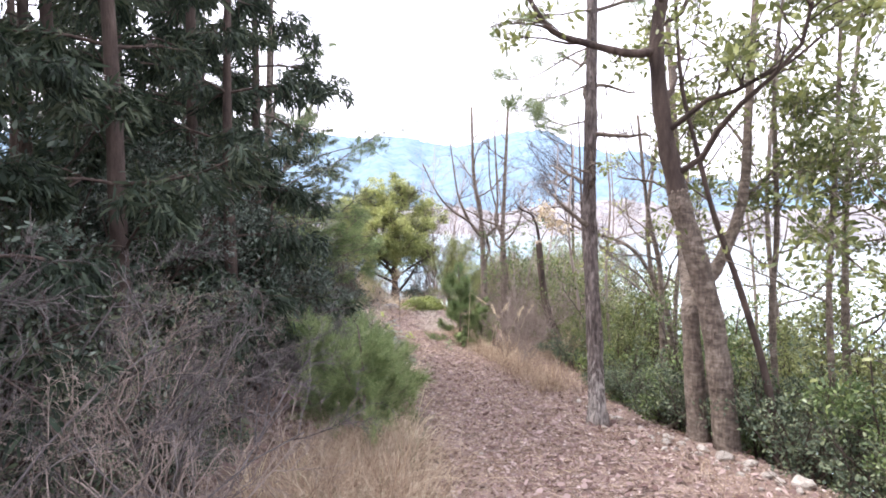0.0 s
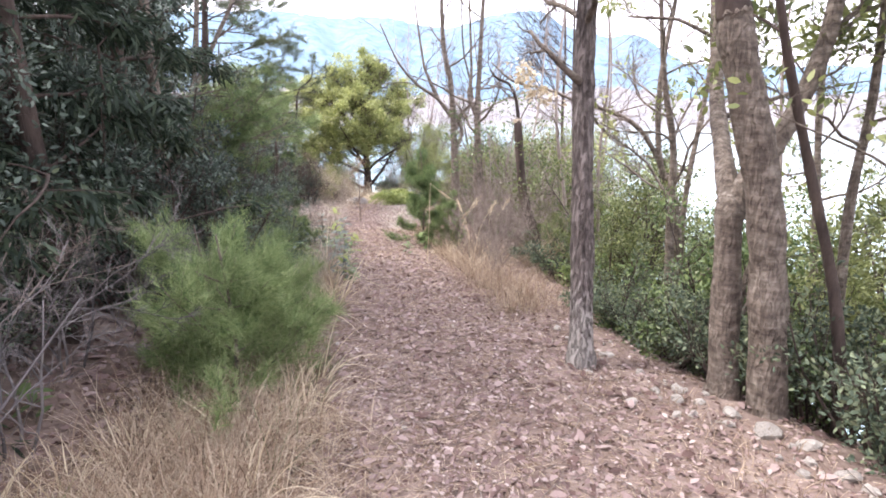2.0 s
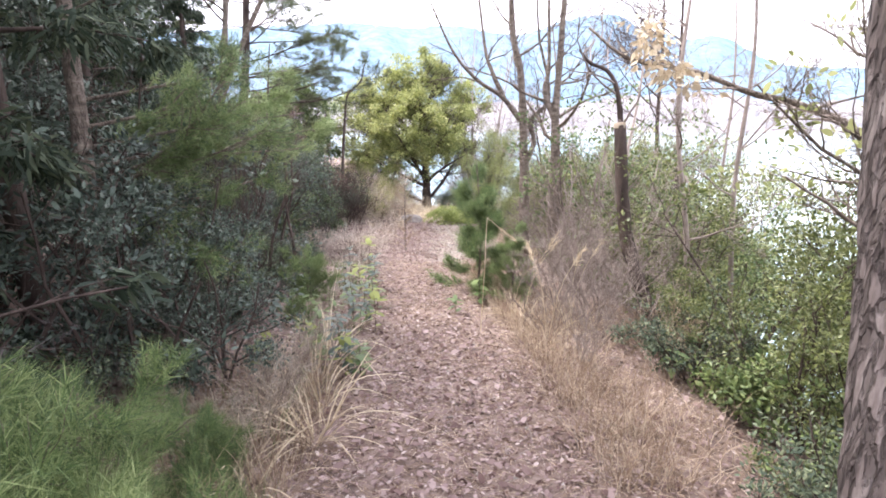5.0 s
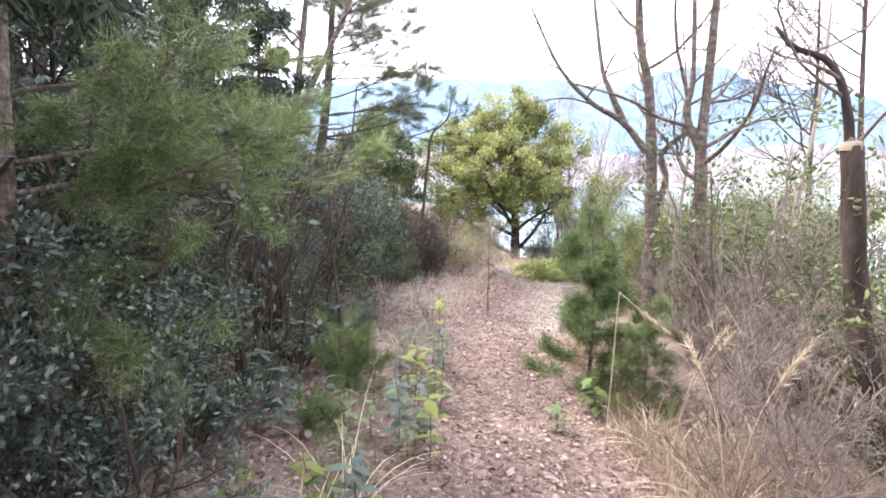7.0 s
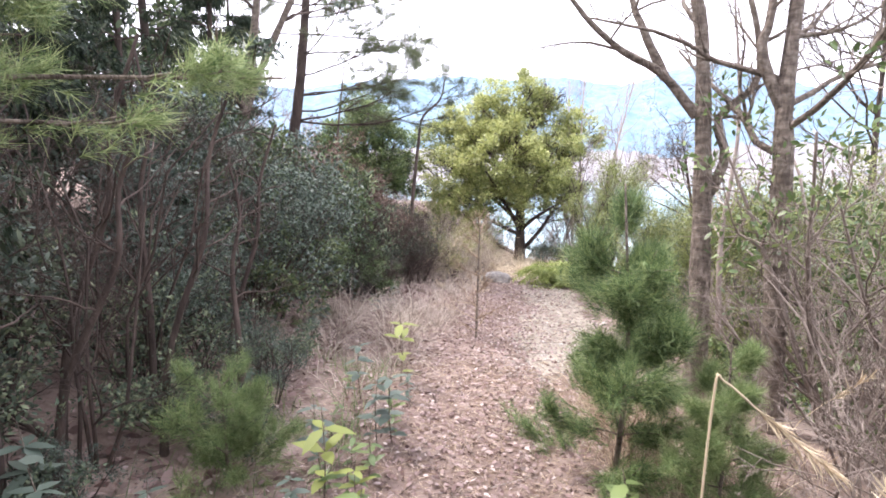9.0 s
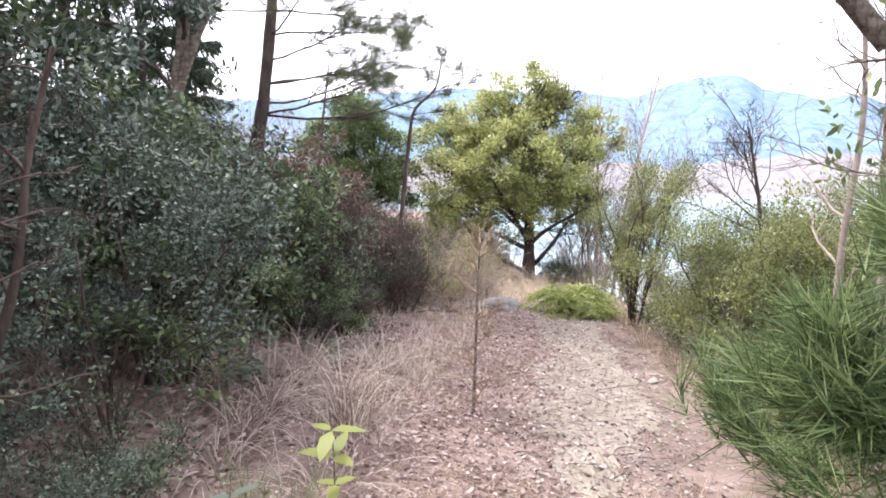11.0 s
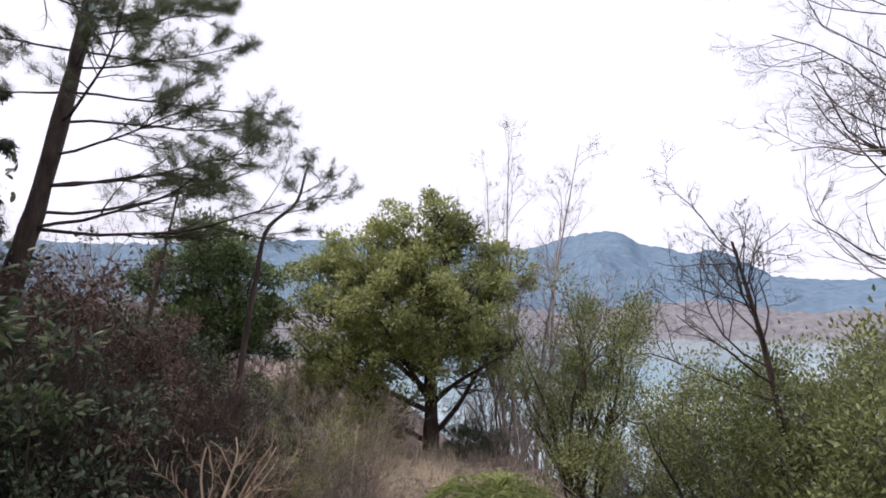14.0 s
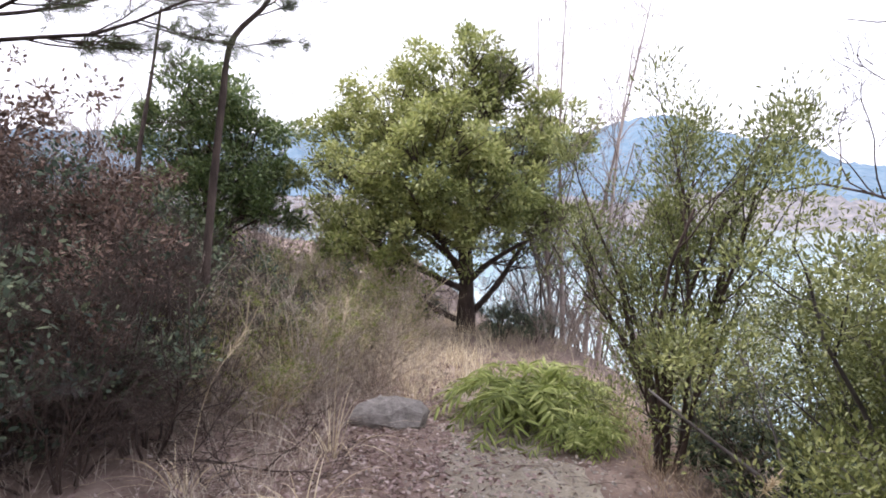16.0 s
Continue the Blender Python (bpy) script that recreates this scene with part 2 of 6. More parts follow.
class Heap:
    """Gathers pieces of one mesh."""

    def __init__(self):
        self.V, self.T, self.Q, self.n = [], [], [], 0

    def add(self, V, tris=None, quads=None):
        V = np.asarray(V, float).reshape(-1, 3)
        if tris is not None:
            self.T.append(np.asarray(tris, int).reshape(-1, 3) + self.n)
        if quads is not None:
            self.Q.append(np.asarray(quads, int).reshape(-1, 4) + self.n)
        self.V.append(V)
        self.n += len(V)

    def tube(self, pts, radii, sides=6, rough=0.0, cap=True):
        pts = np.asarray(pts, float)
        radii = np.asarray(radii, float)
        k = len(pts)
        tan = np.gradient(pts, axis=0)
        tan /= np.linalg.norm(tan, axis=1)[:, None] + 1e-9
        ref = np.array([1.0, 0.13, 0.07]) if abs(tan[0, 0]) < 0.8 else np.array([0.1, 1.0, 0.1])
        u = np.cross(tan, ref)
        u /= np.linalg.norm(u, axis=1)[:, None] + 1e-9
        v = np.cross(tan, u)
        a = np.linspace(0, 2 * np.pi, sides, endpoint=False)
        rr = radii[:, None] * np.ones(sides)
        if rough:
            # upright ridges and plates of bark
            ln = np.concatenate([[0], np.cumsum(np.linalg.norm(np.diff(pts, axis=0), axis=1))])
            rel_ = np.array([[noise.noise(Vector((math.cos(w) * 3.2, math.sin(w) * 3.2, s * 5 + radii[0] * 90))) + 0.6 * noise.noise(Vector((math.cos(w) * 8, math.sin(w) * 8, s * 11)))
                              for w in a] for s in ln])
            rr = rr * (1 + rough * rel_)
        V = pts[:, None, :] + rr[:, :, None] * (np.cos(a)[None, :, None] * u[:, None, :] + np.sin(a)[None, :, None] * v[:, None, :])
        i, j = np.meshgrid(np.arange(k - 1), np.arange(sides), indexing="ij")
        b, j2 = i * sides, (j + 1) % sides
        quads = np.stack([b + j, b + j2, b + sides + j2, b + sides + j], -1).reshape(-1, 4)
        V = V.reshape(-1, 3)
        tris = None
        if cap:
            V = np.vstack([V, pts[-1:] + tan[-1:] * radii[-1]])
            e = (k - 1) * sides
            tris = [(e + s, e + (s + 1) % sides, k * sides) for s in range(sides)]
        self.add(V, tris, quads)

    def mesh(self, name, mat, smooth=False):
        V = np.vstack(self.V) if self.V else np.zeros((0, 3))
        T = np.vstack(self.T) if self.T else None
        Q = np.vstack(self.Q) if self.Q else None
        return mesh_of(name, V, T, Q, mat, smooth)


def part(name, heap, mat, parent, label="", smooth=False):
    """One mesh object under a thing or a part."""
    ob = new(name, heap.mesh(name, mat, smooth) if isinstance(heap, Heap) else heap)
    ob.parent = parent
    if label:
        tagged(ob, label)
    return ob


def thing(name, place, label, category, group="", kind="", turn=0.0):
    ob = new(name)
    ob.empty_display_size = 0.2
    ob.matrix_world = Matrix.Translation(place) @ pose(0, 0, 0, 0, 0, turn)
    return tagged(ob, label, category, group, kind)


def unit(a):
    return a / (np.linalg.norm(a, axis=-1, keepdims=True) + 1e-9)


def leaves(heap, P, D, size, aspect=0.42, up=0.6, bend=0.15, jitter=0.35):
    """A flat, pointed, slightly bent leaf at each place P along each direction D."""
    n = len(P)
    if not n:
        return
    D = unit(D + rng.normal(0, 0.25, (n, 3)))
    nrm = unit(rng.normal(0, 1, (n, 3)) * (1 - up) + np.array([0, 0, up]))
    side = unit(np.cross(D, nrm))
    nrm = np.cross(side, D)
    L = (size * (1 + jitter * (rng.random(n) * 2 - 1)))[:, None]
    w = L * aspect * 0.5
    V = np.stack([P, P + D * L * 0.3 - side * w, P + D * L * 0.3 + side * w, P + D * L * 0.66 - side * w * 0.85 - nrm * L * bend * 0.4,
                  P + D * L * 0.66 + side * w * 0.85 - nrm * L * bend * 0.4, P + D * L - nrm * L * bend], 1).reshape(-1, 3)
    b = (np.arange(n) * 6)[:, None]
    heap.add(V, np.vstack([b + [0, 2, 1], b + [3, 4, 5]]), b + [1, 2, 4, 3])


def needles(heap, P, D, length, width=0.003):
    """A thin three-sided blade at each place."""
    n = len(P)
    D = unit(D)
    side = unit(np.cross(D, rng.normal(0, 1, (n, 3)))) * width * 0.5
    L = (length * (0.7 + 0.5 * rng.random(n)))[:, None]
    sag = np.array([0, 0, -1.0]) * L * 0.12
    V = np.stack([P - side, P + side, P + D * L + sag], 1).reshape(-1, 3)
    heap.add(V, (np.arange(n) * 3)[:, None] + [0, 1, 2])


def blades(heap, P, D, length, width, droop, seg=4):
    """Bent grass blades."""
    n = len(P)
    D = unit(D)
    flat = D * np.array([1, 1, 0])
    flat = unit(flat + 1e-4 * rng.normal(0, 1, (n, 3)))
    side = unit(np.cross(flat, np.array([0, 0, 1.0])) + rng.normal(0, 0.2, (n, 3)))
    L = np.broadcast_to(length, (n,))[:, None]
    W = np.broadcast_to(width, (n,))[:, None]
    dr = np.broadcast_to(droop, (n,))[:, None]
    rows = []
    for k in range(seg + 1):
        s = k / seg
        c = P + D * L * s + flat * L * dr * 0.5 * s * s - np.array([0, 0, 1.0]) * L * dr * s ** 2.2
        wk = W * 0.5 * (1 - 0.85 * s)
        rows += [c - side * wk, c + side * wk]
    V = np.stack(rows, 1).reshape(-1, 3)
    m = 2 * (seg + 1)
    b = (np.arange(n) * m)[:, None]
    heap.add(V, None, np.vstack([b + [2 * k, 2 * k + 1, 2 * k + 3, 2 * k + 2] for k in range(seg)]))


def curve_points(pts, n):
    """A smooth line of n points through a few given ones."""
    pts = np.asarray(pts, float)
    k = len(pts)
    ext = np.vstack([2 * pts[0] - pts[1], pts, 2 * pts[-1] - pts[-2]])
    out = []
    for s in np.linspace(0, k - 1 - 1e-6, n):
        i = int(s)
        t = s - i
        p0, p1, p2, p3 = ext[i:i + 4]
        out.append(0.5 * (2 * p1 + (p2 - p0) * t + (2 * p0 - 5 * p1 + 4 * p2 - p3) * t * t + (3 * p1 - p0 - 3 * p2 + p3) * t ** 3))
    return np.array(out)


def grow(p, d, length, r, depth, spec, out, level=1):
    """A wandering branch with its own side branches; out gathers (points, radii, level)."""
    n = spec.get("seg", 6)
    pts, q, v = [np.array(p, float)], np.array(p, float), unit(np.array(d, float))
    for _ in range(n):
        v = unit(v + rng.normal(0, spec.get("wob", 0.18), 3) + np.array([0, 0, spec.get("rise", 0.05)]))
        q = q + v * length / n
        pts.append(q.copy())
    pts = np.array(pts)
    radii = r * np.linspace(1, spec.get("tip", 0.35), n + 1)
    out.append((pts, radii, level))
    if level >= depth:
        return
    for _ in range(rng.poisson(spec.get("kids", 4)) + 1):
        s = rng.uniform(spec.get("from", 0.25), 1.0)
        i = min(int(s * n), n - 1)
        base = pts[i] + (pts[i + 1] - pts[i]) * (s * n - i)
        ax = unit(pts[i + 1] - pts[i])
        away = unit(np.cross(ax, rng.normal(0, 1, 3)))
        a = radians(spec.get("angle", 45) * rng.uniform(0.6, 1.3))
        flat = spec.get("flat", 0.0)
        nd = ax * math.cos(a) + away * math.sin(a)
        nd[2] *= 1 - flat
        grow(base, nd, length * spec.get("len", 0.55) * rng.uniform(0.6, 1.2) * (1.15 - 0.5 * s), max(radii[i] * spec.get("thin", 0.55), 0.0015), depth, spec, out, level + 1)


def tips_of(branches, level, count):
    """Places and directions along the branches of that level or finer."""
    fine = [b for b in branches if b[2] >= level]
    if not fine:
        return np.zeros((0, 3)), np.zeros((0, 3))
    pick = rng.integers(0, len(fine), count)
    P, D = np.zeros((count, 3)), np.zeros((count, 3))
    s = rng.random(count) ** 0.6
    for k, (b, sk) in enumerate(zip(pick, s)):
        pts = fine[b][0]
        m = len(pts) - 1
        i = min(int(sk * m), m - 1)
        P[k] = pts[i] + (pts[i + 1] - pts[i]) * (sk * m - i)
        D[k] = pts[i + 1] - pts[i]
    return P, unit(D)


# ---- ground, lake and hills ----
Y_KEYS = [-40, -3, 0, 4.2, 4.8, 5.5, 6.7, 9, 12, 14.5, 16, 18, 20, 24, 27, 32, 60]
EDGE_R = [3.4, 3.0, 2.75, 2.4, 2.25, 1.9, 1.75, 1.75, 1.5, 0.65, 0.5, 0.1, -0.2, -0.7, -1.3, -3.0, -16]
MID = [0.4, 0.6, 0.7, 0.8, 0.75, 0.7, 0.6, 0.2, -0.5, -0.55, -0.7, -1.15, -1.6, -3.2, -4.6, -7.0, -22]
SLOPE_N = PLAN.to_3x3() @ Vector((0, 0, 1))
FOOT = at(0, 0, 0)
WAVES = [(rng.normal(0, 1, 2), rng.uniform(0, 6.28), f) for f in (0.35, 0.6, 1.1, 1.9, 3.1, 4.7, 6.5) for _ in range(3)]
LAKE = -20.0


def edge_right(y):
    return np.interp(y, Y_KEYS, EDGE_R)


def path_mid(y):
    return np.interp(y, Y_KEYS, MID)


def ground_z(x, y):
    """The height of the ground at places in the world."""
    x, y = np.asarray(x, float), np.asarray(y, float)
    yp = (y + 0.157) / 0.9945
    yc = np.clip(y, -40, 27)
    z = FOOT.z - (SLOPE_N.x * (np.clip(x, -8, 8) - FOOT.x) + SLOPE_N.y * (yc - FOOT.y)) / SLOPE_N.z
    away = np.clip((x + 11) / 6, 0, 1)
    z = z - (0.33 * away + 0.02) * (np.sqrt((np.clip(yp, 26, 90) - 26) ** 2 + 1) - 1) - 0.3 * np.clip(yp - 60, 0, 200)
    d = np.clip(x - edge_right(yp), 0, 400)
    z = z - 0.55 * (np.sqrt(d * d + 0.1) - 0.316) - 0.5 * np.clip(d - 5, 0, None)
    d = np.clip(path_mid(yp) - 1.9 - x, 0, 30)
    z = z + 0.2 * (np.sqrt(d * d + 0.3) - 0.548) * np.clip((26 - yp) / 8, np.clip((-5 - x) / 4, 0, 1), 1)
    z = z + 0.05 * np.exp(-((yp - 14.5) / 3.5) ** 2)
    rough = np.zeros_like(z)
    for k, ph, f in WAVES:
        rough = rough + np.sin((k[0] * x + k[1] * y) * f * 2 + ph) / (f + 0.6) * 0.014
    on_path = np.exp(-((x - path_mid(yp)) / 0.8) ** 2)
    z = z + rough * (1 - 0.55 * on_path) - 0.03 * on_path
    return np.maximum(z, LAKE - 6)


def on_ground(x, y, sink=0.04):
    """The world place of plan (x, y) on the ground."""
    p = at(x, y, 0)
    return Vector((p.x, p.y, float(ground_z(p.x, p.y)) - sink))


def spread(lo, hi, step, far, grow_by=1.22):
    a = list(np.arange(lo, hi, step))
    s, v = step, a[-1]
    while v < far:
        s *= grow_by
        v += s
        a.append(v)
    s, v = step, a[0]
    while v > -far:
        s *= grow_by
        v -= s
        a.insert(0, v)
    return np.array(a)


gx, gy = spread(-3.6, 3.4, 0.07, 4000), spread(-1.0, 26, 0.08, 4000)
GX, GY = np.meshgrid(gx, gy, indexing="ij")
ny = len(gy)
gi, gj = np.meshgrid(np.arange(len(gx) - 1), np.arange(ny - 1), indexing="ij")
gq = np.stack([gi * ny + gj, (gi + 1) * ny + gj, (gi + 1) * ny + gj + 1, gi * ny + gj + 1], -1).reshape(-1, 4)
ground = new("ground", mesh_of("ground", np.stack([GX, GY, ground_z(GX, GY)], -1), None, gq, M_SOIL, True))
tagged(ground, "reddish brown forest soil of a ridge path falling to a lake", "ground", kind="structure")

wq = np.array([[-4000, -200, LAKE], [4000, -200, LAKE], [4000, 4000, LAKE], [-4000, 4000, LAKE]])
water = new("water", mesh_of("water", wq, None, [[0, 1, 2, 3]], M_WATER))
tagged(water, "pale blue-green calm lake water below the slope", "lake", kind="structure")


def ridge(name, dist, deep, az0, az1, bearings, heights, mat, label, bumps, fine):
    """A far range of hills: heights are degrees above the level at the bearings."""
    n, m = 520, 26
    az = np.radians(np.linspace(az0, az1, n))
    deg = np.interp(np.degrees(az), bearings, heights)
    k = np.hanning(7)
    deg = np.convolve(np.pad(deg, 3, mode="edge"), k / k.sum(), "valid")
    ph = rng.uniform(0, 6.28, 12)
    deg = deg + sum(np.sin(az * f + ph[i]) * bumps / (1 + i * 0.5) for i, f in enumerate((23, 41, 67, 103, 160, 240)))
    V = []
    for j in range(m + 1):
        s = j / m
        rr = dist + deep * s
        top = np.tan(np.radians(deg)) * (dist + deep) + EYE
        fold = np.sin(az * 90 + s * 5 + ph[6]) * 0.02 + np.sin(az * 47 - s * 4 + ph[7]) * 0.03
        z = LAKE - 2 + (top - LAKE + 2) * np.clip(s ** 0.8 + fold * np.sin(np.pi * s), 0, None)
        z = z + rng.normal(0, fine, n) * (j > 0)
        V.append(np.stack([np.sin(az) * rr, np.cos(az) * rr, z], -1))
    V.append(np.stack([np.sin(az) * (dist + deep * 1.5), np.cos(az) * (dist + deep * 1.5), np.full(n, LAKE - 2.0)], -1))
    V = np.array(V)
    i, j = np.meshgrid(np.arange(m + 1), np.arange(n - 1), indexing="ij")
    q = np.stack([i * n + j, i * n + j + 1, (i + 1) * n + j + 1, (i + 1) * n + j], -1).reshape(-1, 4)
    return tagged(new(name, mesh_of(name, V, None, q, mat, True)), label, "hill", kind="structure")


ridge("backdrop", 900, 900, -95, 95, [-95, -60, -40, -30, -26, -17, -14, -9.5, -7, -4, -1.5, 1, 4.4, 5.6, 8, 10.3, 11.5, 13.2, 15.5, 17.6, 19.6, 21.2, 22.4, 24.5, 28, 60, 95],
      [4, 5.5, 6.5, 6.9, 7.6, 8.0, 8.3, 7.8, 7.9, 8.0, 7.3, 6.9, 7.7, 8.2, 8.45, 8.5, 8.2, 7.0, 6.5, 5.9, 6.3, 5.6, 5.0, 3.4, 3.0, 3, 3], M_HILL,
      "wooded hills beyond the lake, with blue haze put into their colour", 0.06, 2.2)
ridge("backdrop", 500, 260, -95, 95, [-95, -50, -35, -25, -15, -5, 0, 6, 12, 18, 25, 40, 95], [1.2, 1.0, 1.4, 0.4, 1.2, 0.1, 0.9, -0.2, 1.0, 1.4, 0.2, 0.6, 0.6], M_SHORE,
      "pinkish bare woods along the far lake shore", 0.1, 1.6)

# the trodden strip of bare dirt along the bend
py = np.arange(12.2, 21.0, 0.08)
wide = 0.42 + 0.07 * np.sin(py * 2.3) + 0.05 * np.sin(py * 5.1 + 1) + 0.03 * np.sin(py * 11)
wide = wide * np.clip((py - 12.2) / 1.2, 0.05, 1) * np.clip((21.0 - py) / 1.5, 0.05, 1)
side_s = np.linspace(-1, 1, 13)
SX = (path_mid(py) + 0.3 + 0.05 * np.sin(py * 3.7))[:, None] + side_s[None, :] * wide[:, None] * (1 + 0.12 * rng.normal(0, 1, (len(py), 1))) - 0.02
SY = np.repeat((py * 0.9945 - 0.157)[:, None], 13, 1)
SZ = ground_z(SX, SY) + 0.006
pi_, pj_ = np.meshgrid(np.arange(len(py) - 1), np.arange(12), indexing="ij")
pq = np.stack([pi_ * 13 + pj_, pi_ * 13 + pj_ + 1, (pi_ + 1) * 13 + pj_ + 1, (pi_ + 1) * 13 + pj_], -1).reshape(-1, 4)
tagged(new("path", mesh_of("path", np.stack([SX, SY, SZ], -1), None, pq, M_DIRT, True)), "trodden strip of bare tan dirt and gravel", "path", kind="structure")


# ---- kinds of plants ----
def rel(base, pts):
    return [np.array(at(*p) - base) for p in pts]


def bough_parts(ob, branches_by_limb, mat, name="limb"):
    for limb in branches_by_limb:
        h = Heap()
        for pts, radii, lv in limb:
            h.tube(pts, radii, 6 if lv <= 2 else (4 if lv == 3 else 3), cap=lv < 4)
        part(name, h, mat, ob, smooth=True)


def hero_trunk(ob, base, pts, r0, r1, mat, name="trunk", n=22, sides=14, rough=0.12, flare=0.35, label="", deep=0.25):
    """A trunk or stem through given plan places; it starts a little under the ground."""
    q = curve_points(rel(base, pts), n)
    q[0] -= np.array([0, 0, deep])
    s = np.linspace(0, 1, n)
    r = r0 + (r1 - r0) * s
    r = r * (1 + flare * np.exp(-s * n / 1.6)) * (1 + 0.05 * np.sin(s * 37 + r0 * 99))
    h = Heap()
    h.tube(q, r, sides, rough)
    part(name, h, mat, ob, label, True)
    return q, r


def side_limbs(q, r, count, spec, depth, length, lo=0.3, hi=1.0, out_dir=None, angle=60):
    limbs = []
    for k in range(count):
        s = lo + (hi - lo) * (k + rng.random()) / count
        i = min(int(s * (len(q) - 1)), len(q) - 2)
        ax = unit(q[i + 1] - q[i])
        a = rng.uniform(0, 6.28)
        d = np.array([math.cos(a), math.sin(a), 0.0])
        if out_dir is not None:
            d = unit(d * 0.6 + np.array(out_dir))
        d = unit(d * math.sin(radians(angle)) + ax * math.cos(radians(angle)))
        out = []
        grow(q[i], d, length * rng.uniform(0.6, 1.15) * (1.2 - 0.6 * s), max(r[i] * 0.42, 0.006), depth, spec, out, 1)
        limbs.append(out)
    return limbs


def foliage(ob, limbs, count, size, mat, level=2, aspect=0.42, up=0.45, lift=0.3, clump=0.13, each=34, name="crown", label="", inside=None):
    """Leaves in loose clumps round the ends of the twigs; inside: centre and radii that the clumps keep to."""
    br = [b for limb in limbs for b in limb]
    P, _ = tips_of(br, level, max(count // each, 1))
    if inside is not None:
        c, rad = np.array(inside[0]), np.array(inside[1])
        d = (P - c) / rad
        far = np.linalg.norm(d, axis=1)
        P = np.where((far > 1)[:, None], c + d / np.maximum(far, 1e-6)[:, None] * rad * rng.uniform(0.75, 1.0, (len(P), 1)), P)
    n = len(P) * each
    C = np.repeat(P, each, 0)
    o = unit(rng.normal(0, 1, (n, 3)))
    rr = clump * np.repeat(rng.uniform(0.6, 1.5, len(P)), each)[:, None] * rng.random((n, 1)) ** 0.45
    h = Heap()
    leaves(h, C + o * rr * np.array([1.15, 1.15, 0.8]), o + np.array([0, 0, lift]) + rng.normal(0, 0.35, (n, 3)), size, aspect, up)
    return part(name, h, mat, ob, label)


def crown_shell(ob, c, radii, clumps, count, size, mat, clump, low=-0.6, up=0.68):
    """The outer clumps of a crown, each on a branchlet of its own, with an uneven outline and gaps."""
    ends = []
    ph = rng.uniform(0, 6.28)
    for k in range(clumps):
        a, e = k * 2.4, math.asin(rng.uniform(low, 1.0))
        bump = 0.95 + 0.12 * math.sin(a * 3 + e * 4 + ph) + 0.08 * math.sin(a * 7 + e * 3) + rng.uniform(-0.2, 0.12) - 0.12 * max(0, math.cos(a)) * math.sin(max(e, 0))
        tip = np.array([c[0] + radii[0] * bump * math.cos(e) * math.cos(a), c[1] + radii[1] * bump * math.cos(e) * math.sin(a), c[2] + radii[2] * bump * math.sin(e)])
        root = np.array([c[0], c[1], c[2] - 0.4]) * 0.45 + tip * 0.55
        ends.append((curve_points([root, (root + tip) / 2 + rng.normal(0, 0.08, 3), tip], 5), np.linspace(0.012, 0.004, 5), 2))
    bough_parts(ob, [[e] for e in ends[::2]], M_DARK_BARK, "branchlet")
    foliage(ob, [[(e[0][3:], e[1][3:], 2)] for e in ends], count, size, mat, 2, 0.42, up, clump=clump, each=max(count // clumps, 20), name="outer_crown")


def needle_tufts(ob, limbs, tufts, per, length, mat, level=2, width=0.003, spread_by=0.02, name="needles", fan=0.75):
    br = [b for limb in limbs for b in limb]
    P, D = tips_of(br, level, tufts)
    P = np.repeat(P + rng.normal(0, spread_by, P.shape), per, 0)
    D = np.repeat(unit(D + np.array([0, 0, 0.25])), per, 0)
    back = rng.random(len(P))[:, None] * 0.09
    h = Heap()
    needles(h, P - D * back, D + rng.normal(0, fan, D.shape), length, width)
    return part(name, h, mat, ob)


def conifer(place, height, radius, sprays, label, crown_from=0.12):
    """A dense dark conifer with drooping boughs of flat sprays."""
    ob = thing("conifer_tree", place, label, "tree", "dark conifers")
    q = curve_points([(0, 0, -0.2), (rng.normal(0, 0.06), rng.normal(0, 0.06), height * 0.5), (rng.normal(0, 0.1), rng.normal(0, 0.1), height)], 14)
    r = np.linspace(0.085, 0.015, 14)
    h = Heap()
    h.tube(q, r, 9, 0.15)
    part("trunk", h, M_DARK_BARK, ob, smooth=True)
    limbs = []
    n = 26
    for k in range(n):
        s = crown_from + (0.97 - crown_from) * k / n
        i = min(int(s * 13), 12)
        a = k * 2.4 + rng.uniform(-0.4, 0.4)
        out = []
        grow(q[i], (math.cos(a), math.sin(a), 0.15), radius * (1.1 - 0.8 * s) * rng.uniform(0.7, 1.15), 0.016, 3,
             {"kids": 6, "angle": 50, "len": 0.42, "rise": -0.05, "wob": 0.1, "flat": 0.55, "from": 0.15}, out)
        limbs.append(out)
    bough_parts(ob, [[b for b in limb if b[2] < 3] for limb in limbs], M_DARK_BARK, "bough")
    br = [b for limb in limbs for b in limb]
    P, D = tips_of(br, 2, sprays)
    h = Heap()
    drop = np.array([0, 0, -0.55])
    leaves(h, P + rng.normal(0, 0.035, P.shape), unit(D) * 0.8 + drop + rng.normal(0, 0.35, P.shape), 0.11, 0.17, 0.35, 0.3)
    part("crown", h, M_CONIFER, ob)
    return ob


